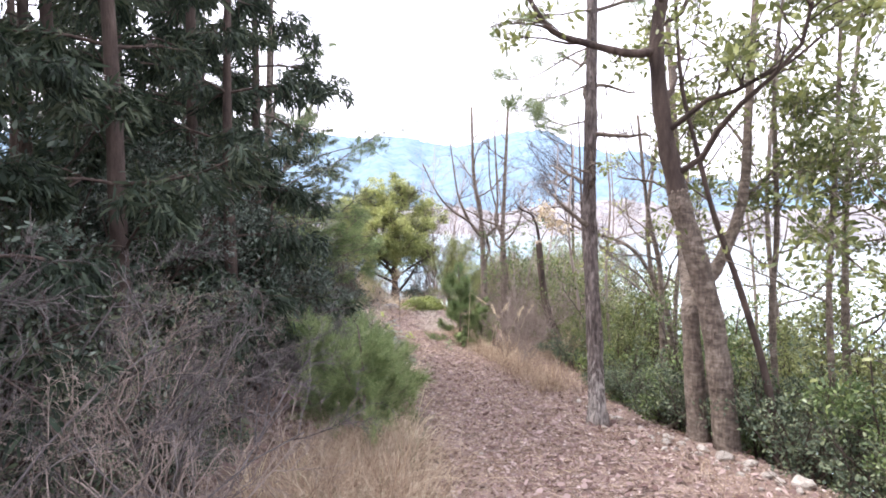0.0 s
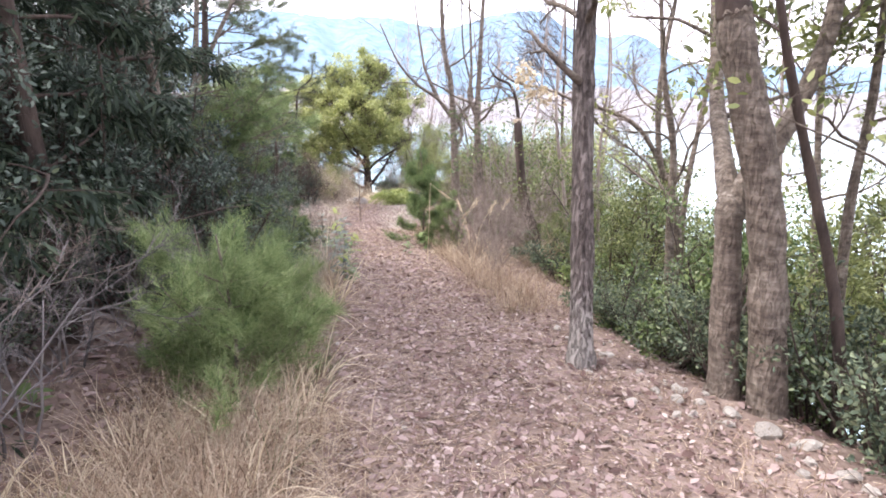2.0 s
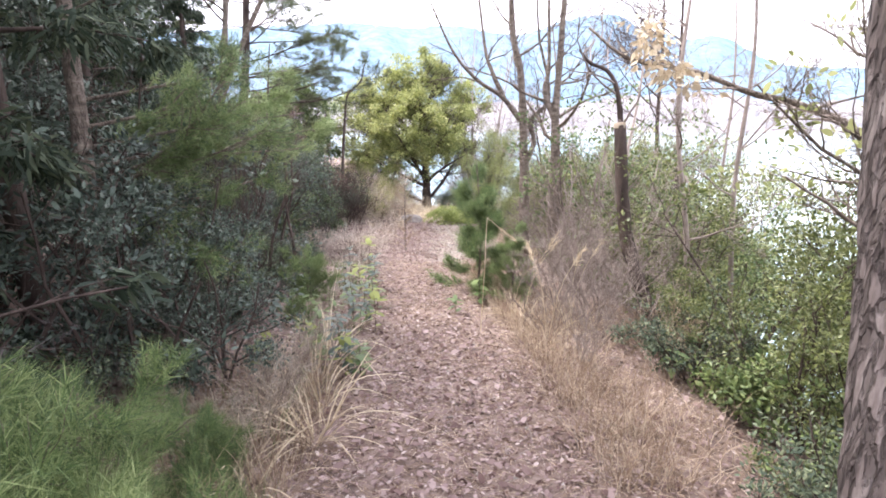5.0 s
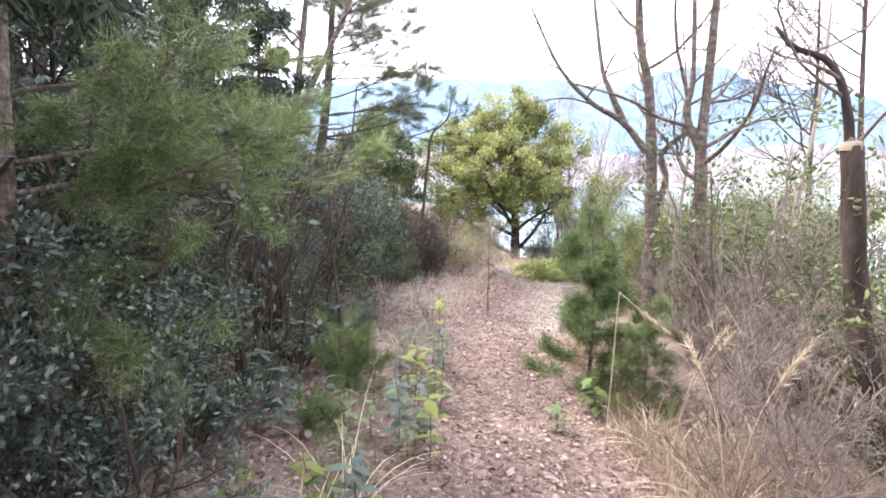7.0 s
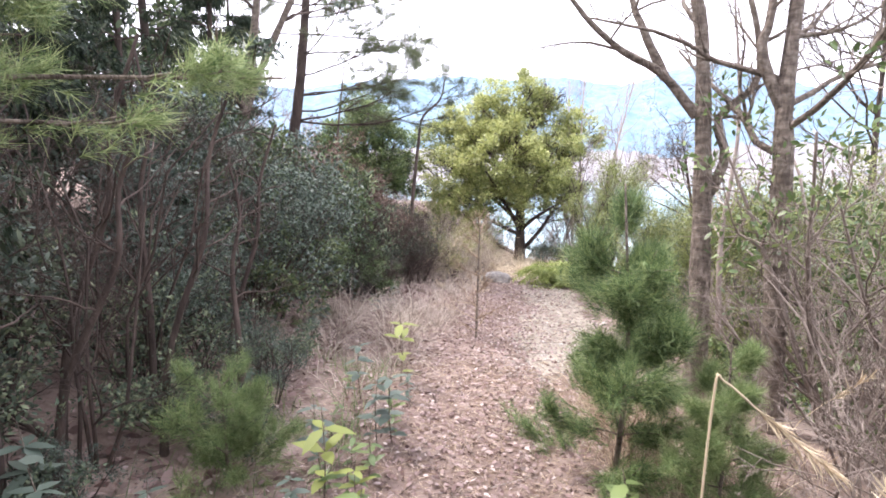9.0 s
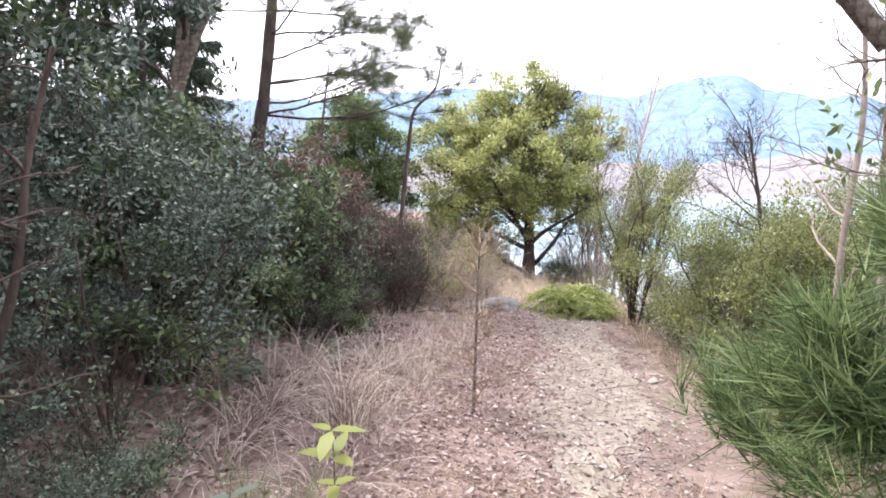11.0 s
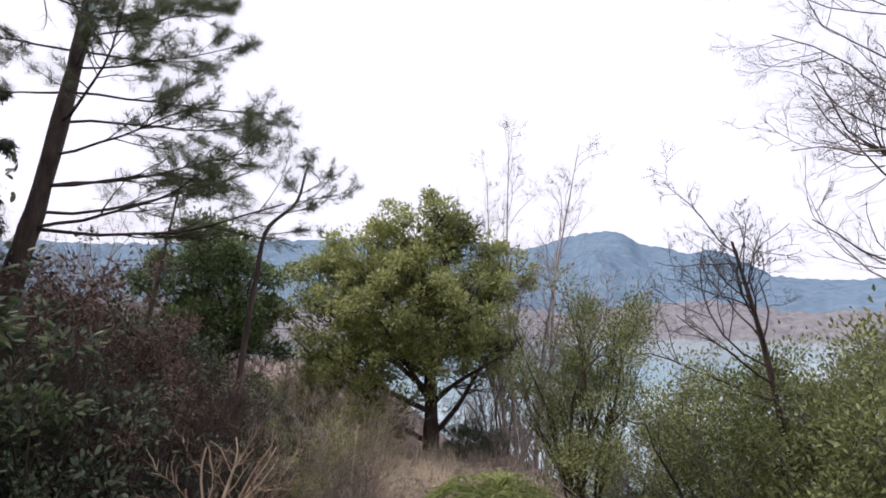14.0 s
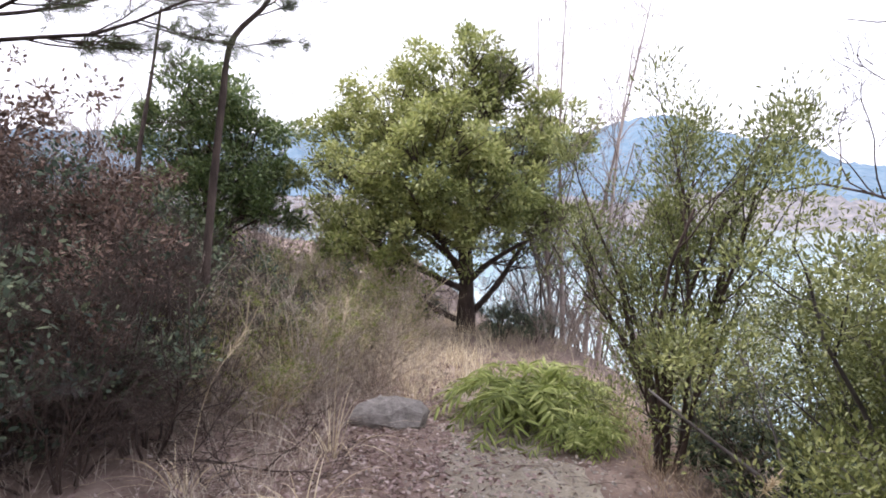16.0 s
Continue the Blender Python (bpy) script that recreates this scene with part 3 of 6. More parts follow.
def shrub(place, height, radius, count, size, leaf, label, category="shrub", group="", stems=7, bark=None, aspect=0.42, depth=3, name="shrub", lean=0.0, up=0.5, lift=0.3, angle=48):
    """Many stems from one root, with leaves along the fine twigs."""
    ob = thing(name, place, label, category, group)
    limbs = []
    for k in range(stems):
        a = k * 6.28 / stems + rng.uniform(-0.3, 0.3)
        out = []
        sp = radius / height * rng.uniform(0.4, 1.0)
        grow((0.04 * math.cos(a), 0.04 * math.sin(a), -0.12), (math.cos(a) * sp + lean, math.sin(a) * sp, 1.0), height * rng.uniform(0.75, 1.05), 0.007 + 0.006 * height, depth,
             {"kids": 5.5, "angle": angle, "len": 0.45, "rise": 0.06, "wob": 0.14, "from": 0.2, "seg": 6}, out)
        limbs.append(out)
    bough_parts(ob, limbs, bark or M_DARK_BARK, "stem")
    if count:
        foliage(ob, limbs, count, size, leaf, 2, aspect, up, lift, clump=0.06 + 0.035 * height, each=24, name="leaves")
    return ob


def bare_shrub(place, height, radius, label, group="bare grey shrubs", mat=None, stems=6, kids=5, name="bare_shrub"):
    ob = thing(name, place, label, "shrub", group)
    limbs = []
    for k in range(stems):
        a = rng.uniform(0, 6.28)
        sp = radius / height * rng.uniform(0.3, 1.1)
        out = []
        grow((0.05 * math.cos(a), 0.05 * math.sin(a), -0.1), (math.cos(a) * sp, math.sin(a) * sp, 1.0), height * rng.uniform(0.7, 1.1), 0.006 + 0.003 * height, 4,
             {"kids": kids, "angle": 42, "len": 0.5, "rise": 0.03, "wob": 0.2, "thin": 0.6, "seg": 5}, out)
        limbs.append(out)
    bough_parts(ob, limbs, mat or M_TWIG, "stem")
    return ob


def young_pine(place, height, radius, label, tufts=260, per=26, needle=None, length=0.11):
    ob = thing("young_pine", place, label, "pine", "young pines")
    q = curve_points([(0, 0, -0.1), (0.04, 0.0, height * 0.45), (-0.02, 0.03, height)], 9)
    r = np.linspace(0.018, 0.005, 9)
    h = Heap()
    h.tube(q, r, 7, 0.1)
    part("trunk", h, M_BARK, ob, smooth=True)
    limbs = []
    for k in range(20):
        s = 0.08 + 0.88 * k / 20
        a = k * 2.4
        out = []
        grow(q[min(int(s * 8), 7)], (math.cos(a), math.sin(a), 0.3), radius * (1.2 - 0.7 * s) * rng.uniform(0.5, 1.35), 0.006, 2,
             {"kids": 4, "angle": 42, "len": 0.5, "rise": 0.07, "wob": 0.13}, out)
        limbs.append(out)
    bough_parts(ob, limbs, M_BARK, "branch")
    needle_tufts(ob, limbs, tufts, per, length, needle or M_NEEDLE, 1, 0.0032, 0.03, fan=0.56)
    return ob


def pine_tree(base, trunk_pts, r0, r1, boughs, label, needle, tufts, per=22, length=0.1, bark=None, width=0.0045, twig=0.36):
    """A pine with given boughs: (fraction up the trunk, direction, length)."""
    ob = thing("pine_tree", base, label, "pine")
    q, r = hero_trunk(ob, base, trunk_pts, r0, r1, bark or M_DARK_BARK)
    limbs = []
    for s, d, ln in boughs:
        i = min(int(s * (len(q) - 1)), len(q) - 2)
        out = []
        grow(q[i], d, ln, max(0.008, r[i] * 0.2), 3, {"kids": 11, "angle": 44, "len": twig, "rise": 0.035, "wob": 0.11, "flat": 0.55, "from": 0.28, "seg": 7}, out)
        limbs.append(out)
    bough_parts(ob, limbs, bark or M_DARK_BARK, "bough")
    needle_tufts(ob, limbs, tufts, per, length, needle, 2, width, 0.025)
    return ob


def tuft(place, count, height, label, mat, droop=(0.2, 0.9), spread_by=0.09, width=0.008, plumes=0, name="grass_tuft"):
    ob = thing(name, place, label, "grass", "tufts of dry grass")
    h = Heap()
    a = rng.uniform(0, 6.28, count)
    P = np.stack([np.cos(a), np.sin(a), np.zeros(count)], -1) * (rng.random(count)[:, None] * spread_by) + np.array([0, 0, -0.03])
    D = np.stack([np.cos(a) * 0.5, np.sin(a) * 0.5, np.ones(count)], -1) + rng.normal(0, 0.18, (count, 3))
    blades(h, P, D, height * rng.uniform(0.5, 1.1, count), width, rng.uniform(*droop, count), 6)
    part("tussock", h, mat, ob)
    for _ in range(plumes):
        h = Heap()
        a = rng.uniform(0, 6.28)
        d = np.array([math.cos(a) * 0.25, math.sin(a) * 0.25, 1.0])
        top = unit(d) * height * 1.5
        q = curve_points([np.zeros(3), top * 0.6, top + np.array([d[0] * 2, d[1] * 2, -0.12]) * 0.3], 8)
        h.tube(q, np.linspace(0.003, 0.0015, 8), 4)
        k = 60
        PP = q[-1] + (q[-2] - q[-1]) * rng.random((k, 1)) * 1.6
        leaves(h, PP, np.tile(unit(q[-1] - q[-2]), (k, 1)) + rng.normal(0, 0.09, (k, 3)), 0.06, 0.07, 0.2, 0.3)
        part("plume", h, M_STRAW, ob)
    return ob


def fern_clump(place, radius, fronds, label):
    ob = thing("fern_clump", place, label, "fern")
    for k in range(fronds):
        h = Heap()
        a = k * 2.4
        tilt = rng.uniform(0.15, 1.1)
        L = radius * rng.uniform(0.75, 1.15)
        d = np.array([math.cos(a), math.sin(a), 0])
        b0 = np.array([math.cos(a), math.sin(a), 0]) * radius * 0.35 * rng.random()
        q = curve_points([b0 - [0, 0, 0.05], b0 + d * L * 0.45 * tilt + [0, 0, L * 0.6], b0 + d * L * (0.35 + 0.75 * tilt) + [0, 0, L * (0.75 - 0.5 * tilt)]], 14)
        h.tube(q, np.linspace(0.004, 0.001, 14), 3)
        tan = unit(np.gradient(q, axis=0))
        side = unit(np.cross(tan, [0, 0, 1]))
        for sgn in (1, -1):
            idx = np.repeat(np.arange(2, 14), 3)
            leaves(h, q[idx] + tan[idx] * rng.random((36, 1)) * 0.05, side[idx] * sgn + tan[idx] * 0.8, 0.16 * L / 0.7, 0.12, 0.7, 0.3, 0.3)
        part("frond", h, M_FERN, ob)
    return ob


def put(ob, x, y, scale=1.0, turn=None, sink=0.04, tall=1.0):
    """Another one like ob on the ground at plan (x, y)."""
    t = rng.uniform(0, 6.28) if turn is None else turn
    m = Matrix.Translation(on_ground(x, y, sink)) @ Matrix.Rotation(t, 4, "Z") @ Matrix.Diagonal((scale, scale, scale * tall, 1))
    return copy_thing(ob, m)


# ---- the near trees on the slope's edge ----
b = on_ground(1.575, 5.4)
ob = thing("pine_tree", b, "tall straight pine trunk with pale peeling bark at its foot", "pine")
q, r = hero_trunk(ob, b, [(1.585, 5.4, 0), (1.565, 5.48, 0.9), (1.53, 5.56, 2.05), (1.55, 5.6, 3.1), (1.57, 5.65, 4.0), (1.58, 5.7, 6.5), (1.6, 5.75, 8.5)], 0.086, 0.04, M_PINE_BARK, n=170, sides=30, rough=0.16)
limbs = side_limbs(q, r, 9, {"kids": 5, "angle": 45, "len": 0.4, "rise": 0.04, "wob": 0.16}, 3, 1.5, 0.62, 1.0)
bough_parts(ob, limbs, M_BARK, "bough")
needle_tufts(ob, limbs, 520, 20, 0.1, M_NEEDLE, 2, 0.004, 0.03)
limbs = side_limbs(q, r, 7, {"kids": 2, "angle": 45, "len": 0.5, "wob": 0.25}, 3, 0.6, 0.3, 0.6)
bough_parts(ob, limbs, M_BARK, "dead_branch")
limbs = []
for z, d, ln in ((3.5, (-0.8, -0.05, -0.35), 0.9), (3.9, (-0.9, 0.1, -0.25), 1.0), (3.1, (-0.7, -0.2, -0.2), 0.6), (4.3, (-0.9, -0.2, -0.1), 1.0)):
    out = []
    grow(np.array(at(1.55, 5.62, z) - b), d, ln, 0.012, 3, {"kids": 5, "angle": 40, "len": 0.42, "rise": 0.02, "wob": 0.14}, out)
    limbs.append(out)
bough_parts(ob, limbs, M_BARK, "bough")
needle_tufts(ob, limbs, 330, 18, 0.1, M_NEEDLE, 2, 0.004, 0.03)

b = on_ground(2.5, 4.65)
ob = thing("oak_tree", b, "leaning grey-brown oak trunk with dark upper stem and green leaves", "tree")
q, r = hero_trunk(ob, b, [(2.5, 4.65, -0.1), (2.42, 4.65, 0.6), (2.33, 4.65, 1.21), (2.09, 4.65, 2.05), (2.05, 4.65, 2.22)], 0.105, 0.082, M_BARK, n=70, sides=24)
qa, ra = q, r
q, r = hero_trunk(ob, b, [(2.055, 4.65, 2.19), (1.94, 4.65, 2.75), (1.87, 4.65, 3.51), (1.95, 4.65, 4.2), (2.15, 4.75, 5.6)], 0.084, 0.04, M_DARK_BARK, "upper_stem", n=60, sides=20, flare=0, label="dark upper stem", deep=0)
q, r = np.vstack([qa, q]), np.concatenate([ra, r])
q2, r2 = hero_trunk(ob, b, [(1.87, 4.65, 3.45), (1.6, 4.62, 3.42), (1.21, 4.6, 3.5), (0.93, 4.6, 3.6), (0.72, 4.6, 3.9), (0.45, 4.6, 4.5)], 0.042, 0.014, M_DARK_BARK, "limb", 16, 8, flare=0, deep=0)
SPEC_OAK = {"kids": 5, "angle": 45, "len": 0.5, "rise": 0.03, "wob": 0.2, "thin": 0.5}
limbs = side_limbs(q, r, 7, SPEC_OAK, 4, 1.9, 0.55, 1.0, (0.5, 0.1, 0)) + side_limbs(q2, r2, 6, SPEC_OAK, 3, 1.0, 0.2, 1.0)
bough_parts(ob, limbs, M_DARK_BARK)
foliage(ob, limbs, 2600, 0.07, M_OLIVE_DARK, 3)

b = on_ground(2.33, 4.9)
ob = thing("oak_tree", b, "forked grey oak trunk growing beside the leaning one", "tree")
q, r = hero_trunk(ob, b, [(2.36, 4.9, -0.05), (2.32, 4.9, 0.55), (2.28, 4.9, 1.1), (2.33, 5.02, 1.25), (2.44, 5.35, 1.55), (2.6, 5.8, 2.0), (2.72, 6.2, 3.0), (2.75, 6.5, 4.6)], 0.092, 0.03, M_BARK, n=100, sides=22)
q2, r2 = hero_trunk(ob, b, [(2.27, 4.9, 1.05), (2.42, 4.95, 1.36), (2.62, 5.0, 1.62), (2.83, 5.0, 2.22), (2.95, 5.1, 3.2), (3.1, 5.2, 4.6)], 0.075, 0.03, M_BARK, "limb", 18, 10, flare=0, deep=0)
limbs = side_limbs(q, r, 4, SPEC_OAK, 4, 1.3, 0.6, 1.0) + side_limbs(q2, r2, 5, SPEC_OAK, 4, 1.5, 0.5, 1.0)
bough_parts(ob, limbs, M_BARK)
foliage(ob, limbs, 1500, 0.07, M_OLIVE, 3)


def thin_tree(pts, r0, r1, limbs_n, leaf_n, label, bark=None, leaf=None, length=1.2, depth=4, lo=0.35, size=0.06, out_dir=None, angle=60):
    b = on_ground(pts[0][0], pts[0][1])
    ob = thing("slender_tree", b, label, "tree", "slender trees on the slope")
    q, r = hero_trunk(ob, b, pts, r0, r1, bark or M_BARK, n=24, sides=9, flare=0.2)
    limbs = side_limbs(q, r, limbs_n, {"kids": 4.5, "angle": 42, "len": 0.52, "rise": 0.05, "wob": 0.2, "thin": 0.55}, depth, length, lo, 1.0, out_dir, angle)
    bough_parts(ob, limbs, bark or M_BARK)
    if leaf_n:
        foliage(ob, limbs, leaf_n, size, leaf or M_OLIVE_DARK, 3, each=16)
    return ob


thin_tree([(2.88, 4.55, -0.05), (2.8, 4.65, 0.7), (2.64, 4.78, 1.45), (2.4, 4.72, 2.05), (2.25, 4.7, 2.6), (2.1, 4.68, 3.2), (2.0, 4.6, 4.2)], 0.034, 0.014, 7, 1700, "slender dark stem with green leaves on the edge", M_DARK_BARK, lo=0.5)
thin_tree([(3.2, 5.0, -0.6), (3.1, 5.0, 1.03), (3.15, 5.0, 1.94), (3.2, 5.1, 3.4), (3.4, 5.2, 4.6)], 0.035, 0.015, 9, 2400, "slender grey stem with small green leaves")
thin_tree([(3.3, 4.4, -0.6), (3.2, 4.4, 1.2), (3.35, 4.5, 2.6), (3.5, 4.6, 4.4)], 0.03, 0.014, 9, 2600, "slender grey stem with small green leaves")
thin_tree([(3.0, 3.5, -0.4), (3.05, 3.5, 1.2), (3.1, 3.6, 2.3), (3.1, 3.7, 4.4)], 0.028, 0.014, 8, 2200, "slender grey stem with small green leaves")
thin_tree([(3.02, 7.0, -0.95), (2.9, 7.0, 0.6), (2.86, 7.0, 1.55), (2.7, 7.0, 2.3), (2.6, 7.1, 3.6)], 0.05, 0.018, 10, 300, "bare grey crooked tree on the slope", M_BARK, M_OLIVE, 1.4, 4, 0.35)
thin_tree([(3.6, 8.0, -1.4), (3.5, 8.0, 0.8), (3.7, 8.1, 2.4), (3.8, 8.1, 4.2)], 0.045, 0.016, 9, 500, "bare grey crooked tree on the slope", M_BARK, M_OLIVE, 1.4, 4, 0.35)
thin_tree([(4.6, 7.0, -2.0), (4.5, 7.1, 0.4), (4.4, 7.2, 2.5), (4.6, 7.2, 4.6)], 0.05, 0.018, 10, 1200, "slender grey tree with sparse leaves")
thin_tree([(4.2, 5.4, -1.7), (4.1, 5.4, 0.6), (4.2, 5.5, 2.5), (4.5, 5.6, 4.8)], 0.05, 0.018, 10, 2600, "slender grey tree with small green leaves")
thin_tree([(2.6, 9.6, -0.7), (2.5, 9.7, 0.8), (2.3, 9.7, 2.2), (2.4, 9.8, 3.8)], 0.035, 0.014, 9, 0, "bare slender tree behind the broken snag", M_TWIG, None, 1.2)

# the crooked limb that reaches over the slope, with a bunch of withered leaves
b = on_ground(3.3, 7.6)
ob = thing("crooked_tree", b, "grey crooked tree with a long level limb and withered pale leaves", "tree")
q, r = hero_trunk(ob, b, [(3.3, 7.6, -1.1), (3.28, 7.6, 0.3), (3.2, 7.6, 1.0), (3.0, 7.62, 1.45), (2.95, 7.65, 2.3), (3.1, 7.7, 3.4)], 0.055, 0.02, M_BARK, n=30, sides=12)
q2, r2 = hero_trunk(ob, b, [(3.02, 7.62, 1.42), (2.75, 7.65, 1.8), (2.45, 7.7, 1.97), (2.11, 7.72, 2.06), (1.8, 7.8, 2.2), (1.4, 7.9, 2.3), (1.15, 8.0, 2.52)], 0.03, 0.008, M_BARK, "limb", 20, 8, flare=0, deep=0)
limbs = side_limbs(q2, r2, 7, SPEC_OAK, 3, 0.6, 0.2, 1.0)
bough_parts(ob, limbs + side_limbs(q, r, 6, SPEC_OAK, 4, 1.0, 0.4, 1.0), M_TWIG)
foliage(ob, limbs[3:6], 330, 0.05, M_STRAW, 2, 0.5, 0.3, -0.6, 0.1, 16, "withered_leaves", "pale withered leaves")
foliage(ob, limbs[:2], 260, 0.05, M_OLIVE, 2, 0.42, 0.5, 0.3, 0.1, 16)

# the broken snag
b = on_ground(2.2, 9.45)
ob = thing("dead_snag", b, "leaning dead trunk sawn off at the top, with a broken limb", "dead tree")
q, r = hero_trunk(ob, b, [(2.25, 9.45, -0.25), (2.05, 9.45, 0.3), (1.86, 9.45, 0.8), (1.77, 9.45, 1.3), (1.7, 9.45, 1.98)], 0.075, 0.058, M_DARK_BARK, n=18, sides=12)
h = Heap()
h.tube([q[-1] + [0, 0, -0.02], q[-1] + [-0.001, 0, 0.03], q[-1] + [-0.002, 0, 0.034]], [0.06, 0.058, 0.012], 12)
part("cut_top", h, M_CUT, ob, "pale sawn end")
q2, r2 = hero_trunk(ob, b, [(1.8, 9.52, 1.2), (1.74, 9.54, 1.9), (1.68, 9.55, 2.3), (1.58, 9.56, 2.5), (1.4, 9.56, 2.58), (1.3, 9.56, 2.7)], 0.034, 0.012, M_DARK_BARK, "limb", 14, 8, flare=0, deep=0)
bough_parts(ob, side_limbs(q2, r2, 7, {"kids": 3, "angle": 45, "len": 0.5, "wob": 0.2}, 3, 1.0, 0.2, 1.0), M_TWIG)

# the two bare forked trees
SPEC_BARE = {"kids": 4, "angle": 40, "len": 0.52, "rise": 0.06, "wob": 0.16, "thin": 0.55}
b = on_ground(0.98, 12.1)
ob = thing("forked_tree", b, "bare smooth-barked tree forking into several limbs", "tree", "bare forked trees")
q, r = hero_trunk(ob, b, [(0.98, 12.1, -0.1), (0.95, 12.1, 1.1), (0.92, 12.1, 1.73), (0.88, 12.1, 2.36), (0.82, 12.1, 2.95), (0.68, 12.1, 3.6), (0.6, 12.1, 5.2)], 0.082, 0.03, M_BARK, n=30)
ends = [[(0.84, 12.1, 2.25), (0.57, 12.1, 2.58), (0.22, 12.1, 2.8), (-0.15, 12.1, 3.2), (-0.5, 12.2, 3.9)], [(0.6, 12.12, 2.55), (0.42, 12.15, 2.93), (0.3, 12.2, 3.3), (0.1, 12.3, 4.6)],
        [(0.96, 12.1, 1.65), (1.06, 12.1, 1.95), (0.99, 12.1, 2.24), (1.23, 12.1, 2.5), (1.2, 12.1, 2.9), (1.05, 12.1, 3.5), (1.0, 12.1, 4.6)]]
limbs = side_limbs(q, r, 5, SPEC_BARE, 4, 1.4, 0.62, 1.0)
for e in ends:
    q2, r2 = hero_trunk(ob, b, e, 0.042, 0.012, M_BARK, "limb", 16, 8, flare=0, deep=0)
    limbs += side_limbs(q2, r2, 4, SPEC_BARE, 3, 0.9, 0.4, 1.0)
bough_parts(ob, limbs, M_BARK, "branch")
b = on_ground(1.4, 11.7)
ob = thing("forked_tree", b, "bare rough-barked tree with steep limbs", "tree", "bare forked trees")
q, r = hero_trunk(ob, b, [(1.4, 11.7, -0.2), (1.38, 11.7, 0.37), (1.34, 11.7, 1.72), (1.31, 11.7, 2.28), (1.33, 11.7, 2.93), (1.4, 11.7, 5.2)], 0.09, 0.03, M_BARK, n=30)
limbs = side_limbs(q, r, 8, SPEC_BARE, 4, 1.6, 0.42, 1.0)
q2, r2 = hero_trunk(ob, b, [(1.31, 11.7, 2.2), (1.15, 11.7, 2.61), (1.19, 11.7, 3.0), (1.1, 11.7, 4.6)], 0.045, 0.016, M_BARK, "limb", 14, 8, flare=0, deep=0)
limbs += side_limbs(q2, r2, 4, SPEC_BARE, 3, 1.0, 0.4, 1.0)
bough_parts(ob, limbs, M_BARK, "branch")

# ---- the dark wood beside the path ----
LB = "dark dense conifer with drooping sprays at the wood's edge"
c1 = conifer(on_ground(-2.5, 4.3), 6.5, 1.5, 13000, LB)
c2 = conifer(on_ground(-2.6, 7.4), 7.5, 1.5, 13000, LB)
for x, y, s in [(-3.4, 2.6, 1.0), (-3.9, 5.6, 1.1), (-3.9, 8.8, 1.0), (-5.6, 3.6, 1.2), (-5.6, 7.2, 1.2), (-4.9, 11.2, 0.95), (-7.5, 9.5, 1.2), (-7.6, 5.0, 1.3), (-3.5, 0.6, 1.1), (-6.5, 1.0, 1.2), (-2.1, 5.5, 0.9), (-2.7, 2.9, 0.8), (-3.1, 6.6, 1.1), (-4.6, 3.0, 1.2), (-4.4, 7.6, 1.2), (-9.5, 3.0, 1.4), (-9.8, 7.4, 1.4), (-8.6, 0.2, 1.3), (-5.0, -1.2, 1.2), (-3.2, -2.4, 1.1), (-7.0, -3.0, 1.3), (-11.4, 10.6, 1.3)]:
    put(c1 if rng.random() < 0.5 else c2, x, y, s)
b = on_ground(-2.6, 7.85)
over = pine_tree(b, [(-2.6, 7.85, 0), (-2.55, 7.85, 1.6), (-2.65, 7.9, 3.2), (-2.7, 8.0, 6.5)], 0.085, 0.03,
          [(0.27, (1, 0.0, 0.05), 1.45), (0.285, (1, -0.1, 0.06), 1.4), (0.3, (1, 0.06, 0.06), 1.6), (0.315, (1, 0.2, 0.04), 1.5), (0.325, (1, -0.04, 0.09), 1.4), (0.36, (0.9, -0.4, 0.1), 1.2),
           (0.6, (1, -0.1, 0.06), 2.3), (0.64, (1, 0.05, 0.1), 2.0), (0.72, (0.2, 0.9, 0.2), 1.2), (0.82, (0.8, 0, 0.2), 1.0), (0.92, (-0.5, 0.5, 0.3), 0.8)],
          "pine reaching long soft boughs over the path", M_NEEDLE, 1300, 24, 0.1, M_BARK, 0.0028, 0.28)
chance = rng.bit_generator.state
limbs = []
for z0, mid, tip in ((1.5, (-1.9, 8.6, 1.75), (-1.05, 9.5, 1.95)), (1.35, (-2.0, 8.4, 1.6), (-1.3, 9.2, 1.72)), (1.8, (-2.1, 8.4, 2.0), (-1.45, 9.0, 2.15)), (1.65, (-1.9, 8.3, 1.85), (-1.2, 8.85, 2.02)), (1.3, (-2.2, 8.2, 1.55), (-1.65, 8.7, 1.75)),
                     (2.0, (-2.0, 8.3, 2.2), (-1.2, 8.6, 2.35))):
    q, r = hero_trunk(over, b, [(-2.58, 7.86, z0), mid, tip], 0.017, 0.005, M_BARK, "bough", 12, 7, flare=0, deep=0)
    limbs += side_limbs(q, r, 9, {"kids": 4, "angle": 42, "len": 0.5, "rise": 0.05, "wob": 0.13}, 2, 0.36, 0.3, 1.0, angle=45)
bough_parts(over, limbs, M_BARK, "twig")
needle_tufts(over, limbs, 760, 26, 0.1, M_NEEDLE, 1, 0.003, 0.03, fan=0.6)
